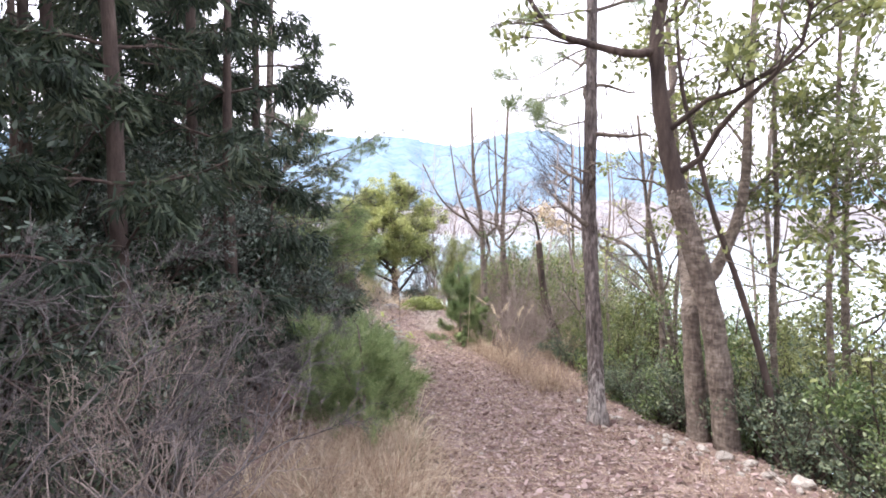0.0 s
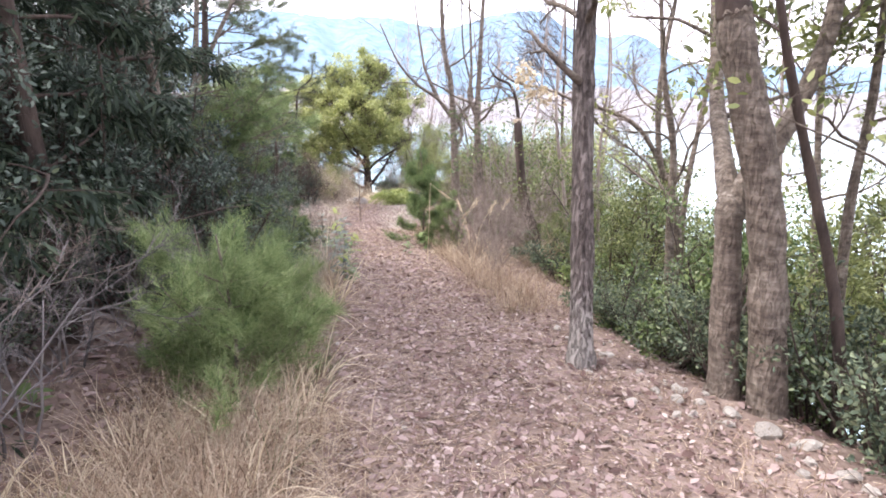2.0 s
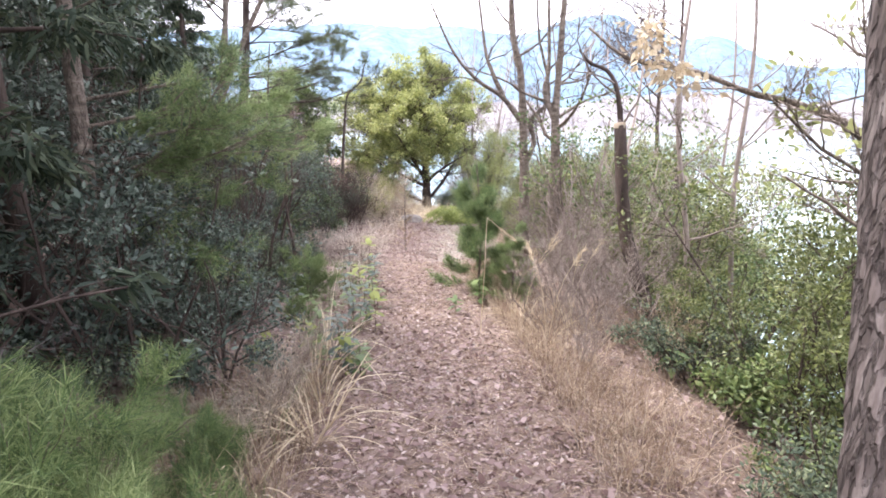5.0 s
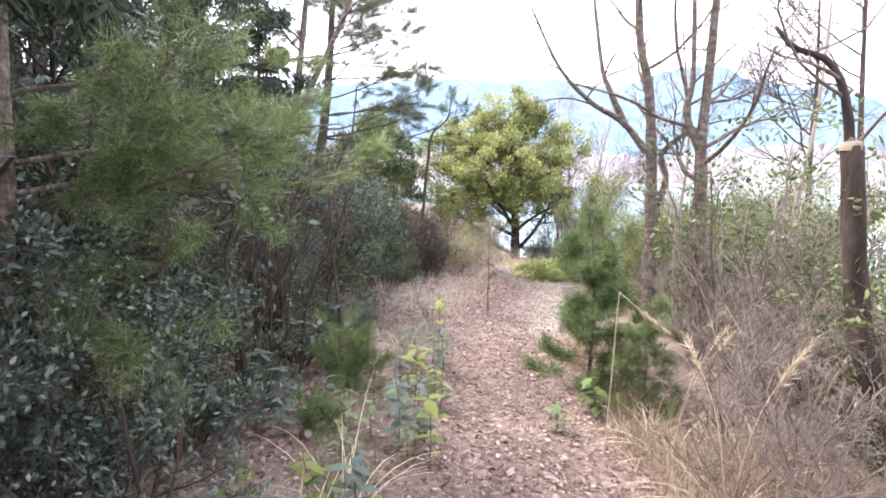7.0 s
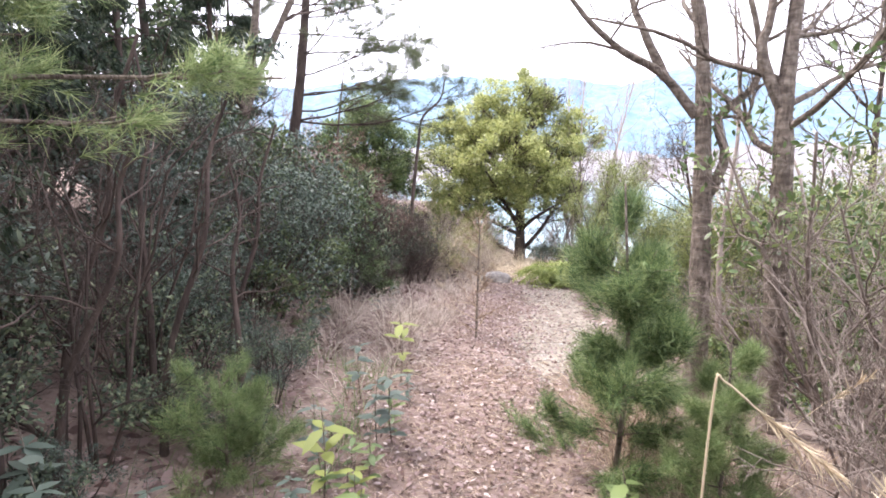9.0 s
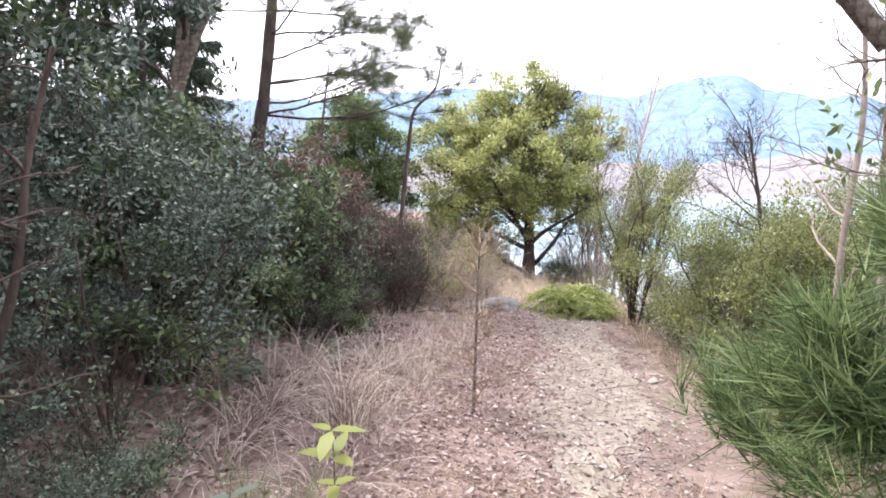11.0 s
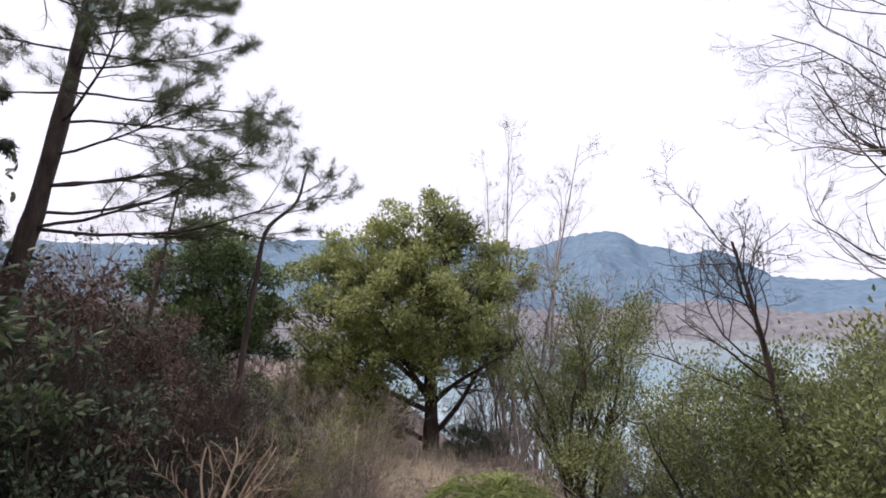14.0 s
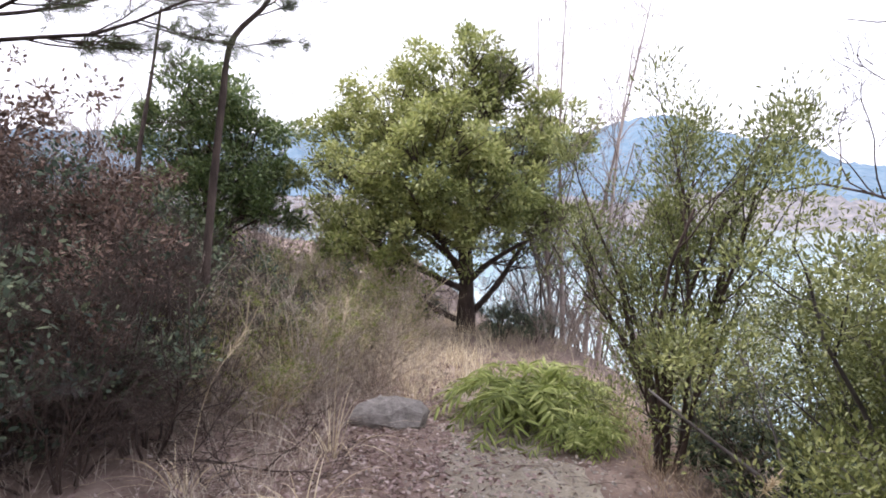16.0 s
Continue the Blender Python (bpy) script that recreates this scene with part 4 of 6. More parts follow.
# bare crooked saplings at the wood's edge
for x, y, lean, tall in ((-2.1, 10.0, 0.25, 2.1), (-2.45, 10.3, -0.2, 2.4), (-2.25, 9.5, 0.35, 1.9), (-1.95, 10.5, -0.15, 1.7), (-2.6, 9.8, 0.3, 2.3), (-2.3, 10.8, 0.2, 2.0), (-2.0, 9.1, -0.25, 1.8)):
    b = on_ground(x, y)
    ob = thing("sapling", b, "bare dark crooked sapling at the wood's edge", "sapling", "bare dark saplings")
    q, r = hero_trunk(ob, b, [(x, y, -0.05), (x + lean * 0.2, y, tall * 0.3), (x + lean * 0.9, y + 0.05, tall * 0.6), (x + lean * 0.8, y + 0.1, tall * 0.8), (x + lean * 1.4, y + 0.1, tall)], 0.022, 0.008, M_DARK_BARK, n=16, sides=8, deep=0.1)
    bough_parts(ob, side_limbs(q, r, 6, {"kids": 3, "angle": 42, "len": 0.5, "wob": 0.22}, 3, 0.7, 0.35, 1.0), M_DARK_BARK, "branch")
rng.bit_generator.state = chance
LD = "dense shrub with small glossy dark leaves"
s1 = shrub(on_ground(-1.75, 7.1), 1.7, 0.75, 5200, 0.042, M_BLUE_LEAF, LD, group="dark glossy shrubs")
s2 = shrub(on_ground(-2.9, 8.7), 2.3, 0.9, 7500, 0.042, M_BLUE_LEAF, LD, group="dark glossy shrubs")
for x, y, s in [(-1.35, 7.5, 0.62), (-2.6, 5.9, 1.1), (-3.2, 7.6, 1.4), (-3.4, 10.0, 0.8), (-3.8, 11.5, 1.1), (-3.0, 4.6, 1.0), (-2.4, 3.2, 0.9), (-4.6, 6.6, 1.6), (-4.8, 9.4, 1.7), (-2.2, 6.5, 1.2),
                (-3.8, 13.2, 1.1), (-5.0, 13.0, 1.5), (-6.2, 12.2, 1.7), (-4.3, 4.2, 1.6), (-2.0, 10.9, 0.3), (-1.95, 9.3, 0.25)]:
    put(s1 if rng.random() < 0.5 else s2, x, y, s)
# these tangles take the twig colour that has shade painted in
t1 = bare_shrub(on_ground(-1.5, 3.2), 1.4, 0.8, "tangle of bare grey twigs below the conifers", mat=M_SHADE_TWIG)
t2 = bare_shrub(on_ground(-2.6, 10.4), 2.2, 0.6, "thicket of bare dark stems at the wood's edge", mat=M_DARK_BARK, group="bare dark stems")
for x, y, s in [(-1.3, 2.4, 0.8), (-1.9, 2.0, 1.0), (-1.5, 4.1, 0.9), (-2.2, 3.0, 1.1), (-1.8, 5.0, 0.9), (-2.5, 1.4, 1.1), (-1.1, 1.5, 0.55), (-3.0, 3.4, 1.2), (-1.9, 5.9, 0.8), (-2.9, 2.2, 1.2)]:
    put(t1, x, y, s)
for x, y, s in [(-3.0, 12.0, 0.75), (-2.75, 11.1, 0.5), (-3.4, 12.7, 0.9)]:
    put(s2, x, y, s)
for x, y, s in [(-2.3, 9.7, 0.95), (-3.2, 9.4, 1.1), (-3.9, 10.4, 1.1)]:
    put(t2, x, y, s)

# ---- young pines ----
y1 = young_pine(on_ground(-0.72, 4.85), 1.05, 0.62, "bushy young pine with long soft green needles", 900, 26, length=0.125)
put(y1, -1.1, 5.5, 1.0)
put(y1, -0.85, 5.75, 0.8)
put(y1, -1.0, 4.9, 0.55)
put(y1, -0.6, 5.25, 0.75)
put(y1, -0.75, 6.2, 0.5)
y2 = young_pine(on_ground(0.34, 10.6), 1.65, 0.5, "young pine with soft green needles beside the path", 1700, 26)
put(y2, 0.76, 10.2, 0.6)
put(y1, -1.6, 9.9, 0.6)
put(y1, -1.4, 9.0, 0.3)

# ---- shrubs on the lake side ----
LG = "leafy green shrub on the slope below the path"
g1 = shrub(on_ground(3.1, 6.3), 1.8, 1.0, 6500, 0.045, M_GREEN, LG, group="green shrubs on the slope")
g2 = shrub(on_ground(3.2, 8.6), 2.2, 1.1, 7500, 0.045, M_OLIVE_DARK, "yellow-green leafy shrub on the slope", group="green shrubs on the slope")
for k, (x, y, s) in enumerate([(2.7, 7.6, 0.75), (3.9, 7.2, 1.3), (4.0, 5.6, 1.1), (3.2, 5.2, 0.8), (4.9, 6.0, 1.5), (4.4, 9.3, 1.4), (2.6, 10.3, 0.9), (3.4, 11.0, 1.2), (5.8, 8.0, 1.8), (3.7, 4.0, 1.1), (4.6, 3.4, 1.4), (2.9, 3.0, 0.7),
                               (5.6, 4.4, 1.8), (5.2, 10.6, 1.7), (4.4, 12.4, 1.6), (2.4, 12.6, 1.0), (2.3, 8.6, 0.5), (3.6, 2.2, 1.0), (6.6, 6.0, 2.0), (6.8, 9.6, 2.0), (3.2, 13.6, 1.3)]):
    put(g1 if k % 2 else g2, x, y, s * 0.82)
g4 = shrub(on_ground(2.35, 6.0), 0.6, 0.5, 2000, 0.045, M_GREEN, "low leafy growth on the slope's lip", group="low growth on the slope", stems=9)
for x, y, k in [(2.2, 6.8, 0.7), (2.7, 6.6, 1.1), (2.9, 5.6, 1.1), (3.0, 7.3, 1.3), (2.3, 7.7, 1.0), (2.6, 8.4, 1.2), (3.4, 6.0, 1.4), (2.2, 9.1, 0.8), (2.6, 9.9, 1.1),
                (2.1, 12.2, 1.0), (1.9, 13.4, 1.0), (1.4, 13.2, 0.7), (3.5, 8.0, 1.5), (2.8, 11.4, 1.3)]:
    put(g4, x, y, k)
for pts in ([(1.6, 14.2, -0.5), (1.5, 14.2, 1.2), (1.6, 14.3, 2.6), (1.4, 14.3, 4.4)], [(2.6, 12.8, -0.8), (2.5, 12.8, 1.2), (2.7, 12.9, 2.8), (2.8, 13, 4.6)], [(3.4, 10.4, -1.2), (3.2, 10.4, 1.2), (3.3, 10.5, 3.0), (3.1, 10.5, 4.8)],
            [(5.4, 9.0, -2.4), (5.3, 9.0, 1.0), (5.2, 9.1, 3.0), (5.4, 9.2, 5.0)], [(4.4, 13.6, -2.0), (4.3, 13.6, 1.0), (4.4, 13.7, 3.0), (4.3, 13.8, 5.0)]):
    thin_tree(pts, 0.035, 0.01, 11, 0, "bare pale slender tree on the slope", M_TWIG, None, 1.3, 4, 0.25)
t3 = bare_shrub(on_ground(1.75, 9.9), 1.5, 0.8, "mass of bare grey-brown twigs on the edge")
for x, y, s in [(1.6, 10.6, 1.0), (2.1, 10.8, 1.2), (1.75, 11.2, 1.1), (1.5, 8.9, 0.6), (2.0, 9.0, 0.8), (2.3, 11.6, 1.2), (1.5, 12.7, 0.9), (1.3, 8.3, 0.5)]:
    put(t3, x, y, s)

l1 = shrub(on_ground(1.75, 11.6), 2.4, 0.9, 1500, 0.055, M_GREEN, "tall thin shrub with sparse grey-green leaves beside the forked trees", group="thin leafy shrubs", stems=6, bark=M_TWIG)
put(l1, 2.3, 11.9, 1.0)
put(l1, 2.2, 10.9, 0.85)
b2 = bare_shrub(on_ground(2.1, 8.65), 0.7, 0.5, "clump of dry reddish twigs beside the snag", group="dry reddish brush", mat=M_DRY, stems=12, kids=6)
put(b2, 1.85, 8.9, 0.7)

# ---- the bend above the lake ----
b = on_ground(-2.15, 24.3)
ob = thing("evergreen_tree", b, "spreading evergreen tree with yellow-green crown and dark low limbs", "tree")
q, r = hero_trunk(ob, b, [(-2.15, 24.3, -0.1), (-2.18, 24.2, 1.2), (-2.3, 24.1, 2.4), (-2.4, 24.0, 3.6), (-2.3, 24, 4.8)], 0.17, 0.03, M_DARK_BARK, n=22)
limbs = []
SPEC_CROWN = {"kids": 6, "angle": 50, "len": 0.55, "rise": 0.06, "wob": 0.2}
for e in [[(-2.2, 24.3, 0.15), (-2.9, 24.1, 0.5), (-3.5, 24, 1.05), (-4.4, 23.8, 1.6), (-5.2, 23.6, 2.3)], [(-2.1, 24.3, 0.3), (-1.6, 24.2, 0.9), (-1.1, 24.1, 1.7), (-0.5, 24, 2.5)],
          [(-2.2, 24.2, 1.2), (-3.2, 24, 2.0), (-4.5, 23.9, 2.9)], [(-2.2, 24.2, 1.4), (-1.7, 23.6, 2.4), (-1.2, 23.0, 3.2)], [(-2.3, 24.1, 2.2), (-3.1, 23.5, 3.2), (-3.9, 23.2, 4.1)],
          [(-2.3, 24, 2.6), (-1.6, 24.5, 3.6), (-0.9, 24.6, 4.4)], [(-2.35, 24, 3.0), (-2.9, 24.4, 4.2), (-3.3, 24.6, 5.0)], [(-2.2, 24.2, 1.0), (-2.6, 23.2, 1.9), (-3.0, 22.6, 2.6)],
          [(-2.2, 24.2, 0.9), (-1.6, 23.6, 1.4), (-0.6, 23.2, 2.0)], [(-2.2, 24.2, 0.8), (-3.2, 23.6, 1.3), (-4.2, 23.0, 1.9)], [(-2.3, 24, 3.2), (-1.9, 23.9, 4.4), (-1.6, 23.8, 5.3)],
          [(-2.3, 24, 3.2), (-2.9, 24, 4.0), (-3.6, 24, 4.7)], [(-2.3, 24, 3.4), (-1.8, 24, 4.3), (-1.1, 23.9, 5.0)], [(-2.3, 24, 1.6), (-4.0, 23.6, 2.6), (-5.0, 23.4, 3.2)],
          [(-2.3, 24.1, 1.8), (-1.2, 24.3, 2.8), (-0.2, 24.4, 3.6)], [(-2.3, 24, 2.2), (-3.6, 24.4, 3.3), (-4.6, 24.5, 3.8)]]:
    q2, r2 = hero_trunk(ob, b, e, 0.07, 0.02, M_DARK_BARK, "limb", 12, 8, flare=0, deep=0)
    limbs += side_limbs(q2, r2, 7, SPEC_CROWN, 3, 1.0, 0.35, 1.0)
limbs += side_limbs(q, r, 8, SPEC_CROWN, 3, 1.2, 0.5, 1.0)
bough_parts(ob, limbs, M_DARK_BARK, "branch")
foliage(ob, limbs, 9000, 0.09, M_OLIVE, 2, 0.42, 0.6, clump=0.2, each=50, inside=((-0.6, -0.3, 3.2), (2.5, 1.9, 2.2)))
# the crown is made of separate masses with gaps between them
for dx, dy, dz, rx, ry, rz, clumps in [(-0.25, 0.0, 4.75, 1.15, 1.05, 0.72, 44), (0.1, 0.0, 5.45, 0.22, 0.22, 0.3, 5), (-1.3, -0.4, 4.3, 0.8, 0.8, 0.58, 26), (-2.4, 0.1, 3.85, 0.72, 0.8, 0.6, 26),
                                       (-2.05, -0.6, 2.75, 1.0, 0.9, 0.66, 34), (-0.55, -1.1, 3.3, 1.25, 0.95, 0.8, 44), (0.95, -0.5, 3.4, 0.85, 0.85, 0.66, 30), (1.75, 0.5, 4.1, 0.62, 0.7, 0.58, 20),
                                       (-0.8, -0.9, 2.05, 1.2, 0.9, 0.45, 34), (0.85, -0.4, 2.35, 0.85, 0.85, 0.5, 26), (-2.5, 0.1, 2.0, 0.62, 0.7, 0.42, 18), (0.3, 1.0, 3.9, 1.2, 0.8, 0.9, 30), (-1.2, 1.1, 3.2, 1.3, 0.8, 0.9, 30), (0.2, -1.2, 2.6, 1.0, 0.8, 0.6, 30), (-1.5, -1.0, 1.7, 0.9, 0.7, 0.4, 20), (0.2, 0.9, 2.2, 1.3, 0.8, 0.7, 30), (-1.4, 0.9, 4.0, 0.9, 0.7, 0.7, 20)]:
    crown_shell(ob, (dx, dy, dz), (rx * 1.1, ry * 1.1, rz * 1.15), int(clumps * 1.7), int(clumps * 1.7) * 95, 0.085, M_OLIVE, 0.21, -0.8)

b = on_ground(-6.7, 22.8)
ob = thing("evergreen_tree", b, "small round-headed tree with dense dark leaves", "tree")
q, r = hero_trunk(ob, b, [(-6.6, 22.8, 0), (-6.7, 22.8, 1.4), (-6.95, 22.8, 2.5), (-6.8, 22.8, 4.4)], 0.09, 0.02, M_DARK_BARK)
limbs = side_limbs(q, r, 26, {"kids": 6, "angle": 48, "len": 0.55, "rise": 0.08, "wob": 0.2}, 3, 1.6, 0.3, 1.0)
bough_parts(ob, limbs, M_DARK_BARK, "branch")
c0 = at(-6.85, 22.8, 3.3) - b
foliage(ob, limbs, 12000, 0.08, M_GREEN, 2, 0.4, 0.5, clump=0.22, each=60, inside=((c0.x, c0.y, c0.z), (1.65, 1.4, 1.6)))
for dx, dz, rx, rz, clumps in [(0.0, 0.7, 1.15, 0.8, 44), (-0.7, -0.1, 1.0, 0.7, 36), (0.75, -0.2, 0.95, 0.75, 36), (0.1, -0.9, 1.35, 0.6, 44), (-0.5, -1.6, 0.9, 0.5, 24), (0.9, -1.5, 0.9, 0.55, 24)]:
    crown_shell(ob, (c0.x + dx, c0.y - 0.3, c0.z + dz), (rx, 1.0, rz), clumps, clumps * 110, 0.08, M_GREEN, 0.22, -0.6)

for pts in ([(-0.3, 24.2, -0.2), (-0.4, 24.1, 1.8), (-0.5, 24, 4.2), (-0.45, 24, 7.3)], [(0.1, 24.5, -0.5), (0.25, 24.4, 1.8), (0.7, 24.3, 4.4), (1.2, 24.2, 7.0)], [(-0.5, 24.6, -0.2), (-0.7, 24.6, 2), (-0.9, 24.6, 4), (-1.0, 24.6, 6.4)],
            [(0.3, 24.0, -0.6), (0.4, 24.0, 1.5), (0.55, 24.0, 3.6), (0.75, 24.0, 5.4)]):
    thin_tree(pts, 0.05, 0.006, 20, 0, "bare pinkish-grey tree with upright shoots behind the evergreen", M_PINK_TWIG, None, 1.5, 4, 0.12, angle=28)
b = on_ground(-5.95, 17.5)
pine_tree(b, [(-6.3, 17.5, 0), (-6.09, 17.5, 2.51), (-5.96, 17.5, 3.48), (-5.85, 17.5, 5.13), (-5.83, 17.5, 6.3), (-5.8, 17.5, 9.5)], 0.14, 0.05,
          [(0.34, (1, 0.15, 0.0), 2.4), (0.37, (0.9, 0.25, 0.02), 3.1), (0.44, (0.8, 0.5, 0.1), 2.4), (0.5, (1, -0.1, 0.12), 2.2), (0.56, (0.7, 0.5, 0.1), 2.3), (0.62, (0.95, 0.1, 0.2), 2.0), (0.68, (0.5, 0.8, 0.15), 1.9),
           (0.74, (0.9, -0.3, 0.2), 1.8), (0.8, (0.7, 0.5, 0.2), 1.7), (0.86, (0.9, 0.1, 0.3), 1.5), (0.92, (0.3, 0.8, 0.3), 1.3), (0.6, (-0.9, 0.3, 0.1), 1.8), (0.7, (-0.9, -0.2, 0.1), 1.7), (0.82, (-0.7, -0.5, 0.2), 1.5), (0.96, (0.2, -0.6, 0.6), 1.0), (0.4, (0.7, 0.7, 0.02), 2.6), (0.47, (1, 0.2, 0.05), 2.6), (0.53, (0.8, -0.4, 0.1), 2.0), (0.59, (1, 0.25, 0.1), 2.4), (0.65, (0.8, -0.5, 0.15), 1.8), (0.72, (0.9, 0.3, 0.15), 2.0), (0.78, (0.3, -0.9, 0.2), 1.6), (0.84, (-0.2, 0.9, 0.2), 1.6)],
          "tall dark pine with level layered boughs", M_NEEDLE_DARK, 6400, 18, 0.12, width=0.0034)
b = on_ground(-7.2, 21.4)
pine_tree(b, [(-7.2, 21.4, 0), (-7.1, 21.3, 2.2), (-7.05, 21.3, 3.1), (-7.1, 21.5, 4.1), (-7.05, 21.6, 5.4)], 0.055, 0.018, [(0.6, (0.8, 0.5, 0.1), 0.7), (0.7, (-0.6, 0.7, 0.1), 0.8), (0.8, (0.8, -0.2, 0.2), 0.8), (0.9, (-0.3, 0.6, 0.3), 0.6), (0.95, (0.6, 0.2, 0.4), 0.5)],
          "slender dark pine at the edge of the bank", M_NEEDLE_DARK, 240, 14, 0.1)
b = on_ground(-3.75, 18.5)
pine_tree(b, [(-3.75, 18.5, 0), (-3.72, 18.5, 1.5), (-3.64, 18.5, 2.75), (-3.56, 18.5, 3.4), (-3.2, 18.5, 3.76), (-3.1, 18.5, 4.2)], 0.045, 0.014,
          [(0.6, (0.9, 0, 0.0), 0.7), (0.66, (-0.8, 0.2, 0.1), 0.6), (0.74, (1, 0.1, 0.05), 0.7), (0.8, (0.9, -0.2, 0.15), 0.75), (0.85, (1, 0.2, 0.05), 0.8), (0.9, (0.9, 0.1, 0.3), 0.6), (0.96, (0.1, 0.3, 0.7), 0.45), (0.9, (-0.6, 0.2, 0.4), 0.4)],
          "small crooked pine leaning over the bank", M_NEEDLE_DARK, 360, 14, 0.08)

# trees and bushes on the bank
b = on_ground(-5.4, 14.6)
ob = thing("forked_tree", b, "pale grey forked trunk among dark bushes", "tree")
q, r = hero_trunk(ob, b, [(-5.6, 14.6, 0), (-5.45, 14.6, 1.3), (-5.1, 14.6, 2.6), (-4.95, 14.6, 3.7), (-4.85, 14.6, 4.8), (-4.7, 14.6, 6.5)], 0.1, 0.04, M_BARK, n=60)
q2, r2 = hero_trunk(ob, b, [(-5.15, 14.6, 2.5), (-4.8, 14.6, 3.4), (-4.4, 14.6, 4.2), (-4.0, 14.6, 5.0), (-3.7, 14.7, 6.2)], 0.065, 0.03, M_BARK, "limb", 16, 9, flare=0, deep=0)
limbs = side_limbs(q, r, 6, SPEC_OAK, 4, 1.5, 0.45, 1.0) + side_limbs(q2, r2, 5, SPEC_OAK, 3, 1.3, 0.4, 1.0)
bough_parts(ob, limbs, M_DARK_BARK, "branch")
foliage(ob, limbs, 3600, 0.075, M_BLUE_LEAF, 3)
g3 = shrub(on_ground(-3.6, 14.2), 2.0, 0.9, 4600, 0.065, M_DEEP_GREEN, "broadleaf bush with dark green leaves on the bank", group="bushes on the bank")
for x, y, k in [(-4.6, 15.4, 1.0), (-3.3, 12.9, 0.8), (-5.4, 16.8, 0.7), (-7.0, 15.6, 1.5), (-7.4, 13.4, 2.0), (-9.0, 16, 2.2), (-4.3, 13.6, 1.2), (-5.4, 14.9, 1.3)]:
    put(g3, x, y, k)
for x, y, k in [(-7.8, 18.0, 1.0), (-8.8, 20.6, 1.1), (-8.4, 23.4, 0.9), (-4.6, 13.0, 0.9)]:
    put(s2, x, y, k)
for x, y, s in [(-7.2, 12.0, 1.1), (-7.4, 15.6, 1.2), (-9.4, 13.4, 1.3), (-9.2, 17.6, 1.1)]:
    put(c2, x, y, s)
for x, y, s in [(-6.0, 15.4, 0.9), (-6.9, 17.0, 0.85), (-5.3, 13.0, 0.8), (-8.2, 18.8, 0.8)]:
    put(c1, x, y, s)
for x, y, s in [(-3.6, 13.6, 0.5), (-3.0, 14.6, 0.5), (-3.2, 15.8, 0.55), (-3.3, 17.0, 0.5), (-3.9, 18.4, 0.6), (-4.0, 19.6, 0.6), (-3.6, 21.0, 0.7), (-4.4, 21.6, 0.8), (-3.2, 22.4, 0.6), (-7.4, 20.2, 1.3), (-8.0, 22.6, 1.5), (-6.8, 23.0, 1.3)]:
    put(t1, x, y, s)

b1 = bare_shrub(on_ground(-2.6, 18.4), 1.0, 0.6, "dense brown brush on the bank", group="brown brush on the bank", mat=M_DEAD, stems=10, kids=6)
for x, y, k in [(-3.1, 19.2, 1.2), (-2.4, 19.6, 1.0), (-3.6, 18.0, 1.1), (-2.9, 17.4, 0.8), (-3.4, 20.4, 1.3), (-2.7, 20.8, 1.1), (-3.9, 21.6, 1.4), (-3.3, 22.2, 1.2), (-3.3, 16.4, 0.8), (-4.4, 19.4, 1.4), (-2.2, 18.9, 0.6), (-4.6, 22.4, 1.4), (-2.8, 13.2, 0.4)]:
    put(b1, x, y, k)
d1 = shrub(on_ground(-4.1, 17.0), 1.3, 0.9, 4200, 0.045, M_DULL_LEAF, "low dark bush with small dull leaves on the bank", group="dark bushes on the bank", stems=11, bark=M_DARK_BARK)
for x, y, k in [(-3.7, 15.4, 0.8), (-4.7, 18.4, 0.9), (-5.0, 16.0, 1.0), (-5.4, 20.2, 0.7), (-4.0, 18.6, 0.6), (-5.8, 17.6, 1.0), (-6.4, 19.4, 1.0), (-6.9, 17.2, 1.3), (-7.6, 21.4, 1.0), (-3.4, 14.8, 0.6), (-3.9, 16.6, 0.6)]:
    put(d1, x, y, k)
d2 = bare_shrub(on_ground(-3.6, 17.6), 1.3, 0.8, "dense dark brush of bare stems on the bank", group="dark brush on the bank", mat=M_DARK_BARK, stems=11, kids=6)
for x, y, k in [(-4.3, 16.2, 1.2), (-3.4, 16.0, 0.8), (-4.6, 17.4, 1.1), (-5.2, 18.8, 1.2), (-4.4, 19.8, 1.0), (-5.6, 19.6, 1.3), (-6.2, 18.4, 1.4), (-5.0, 21.0, 1.0), (-3.3, 18.6, 0.8), (-4.1, 20.8, 0.9), (-7.0, 20.6, 1.4), (-3.0, 15.2, 0.6)]:
    put(d2, x, y, k)

r1 = shrub(on_ground(-5.0, 18.2), 1.9, 1.0, 6000, 0.05, M_RUSSET, "dense shrub with withered russet leaves on the bank", group="russet shrubs on the bank", stems=10)
for x, y, k in [(-4.0, 17.4, 0.75), (-5.8, 19.2, 1.1), (-6.8, 18.4, 1.3), (-4.7, 16.6, 0.9), (-5.9, 17.2, 1.2), (-7.4, 19.8, 1.3), (-3.5, 16.5, 0.6)]:
    put(r1, x, y, k)
for x, y, k in [(-3.4, 15.3, 0.7), (-3.9, 16.0, 1.3), (-4.4, 15.2, 1.5), (-3.5, 17.2, 0.9), (-4.6, 17.8, 1.3)]:
    put(d1, x, y, k)
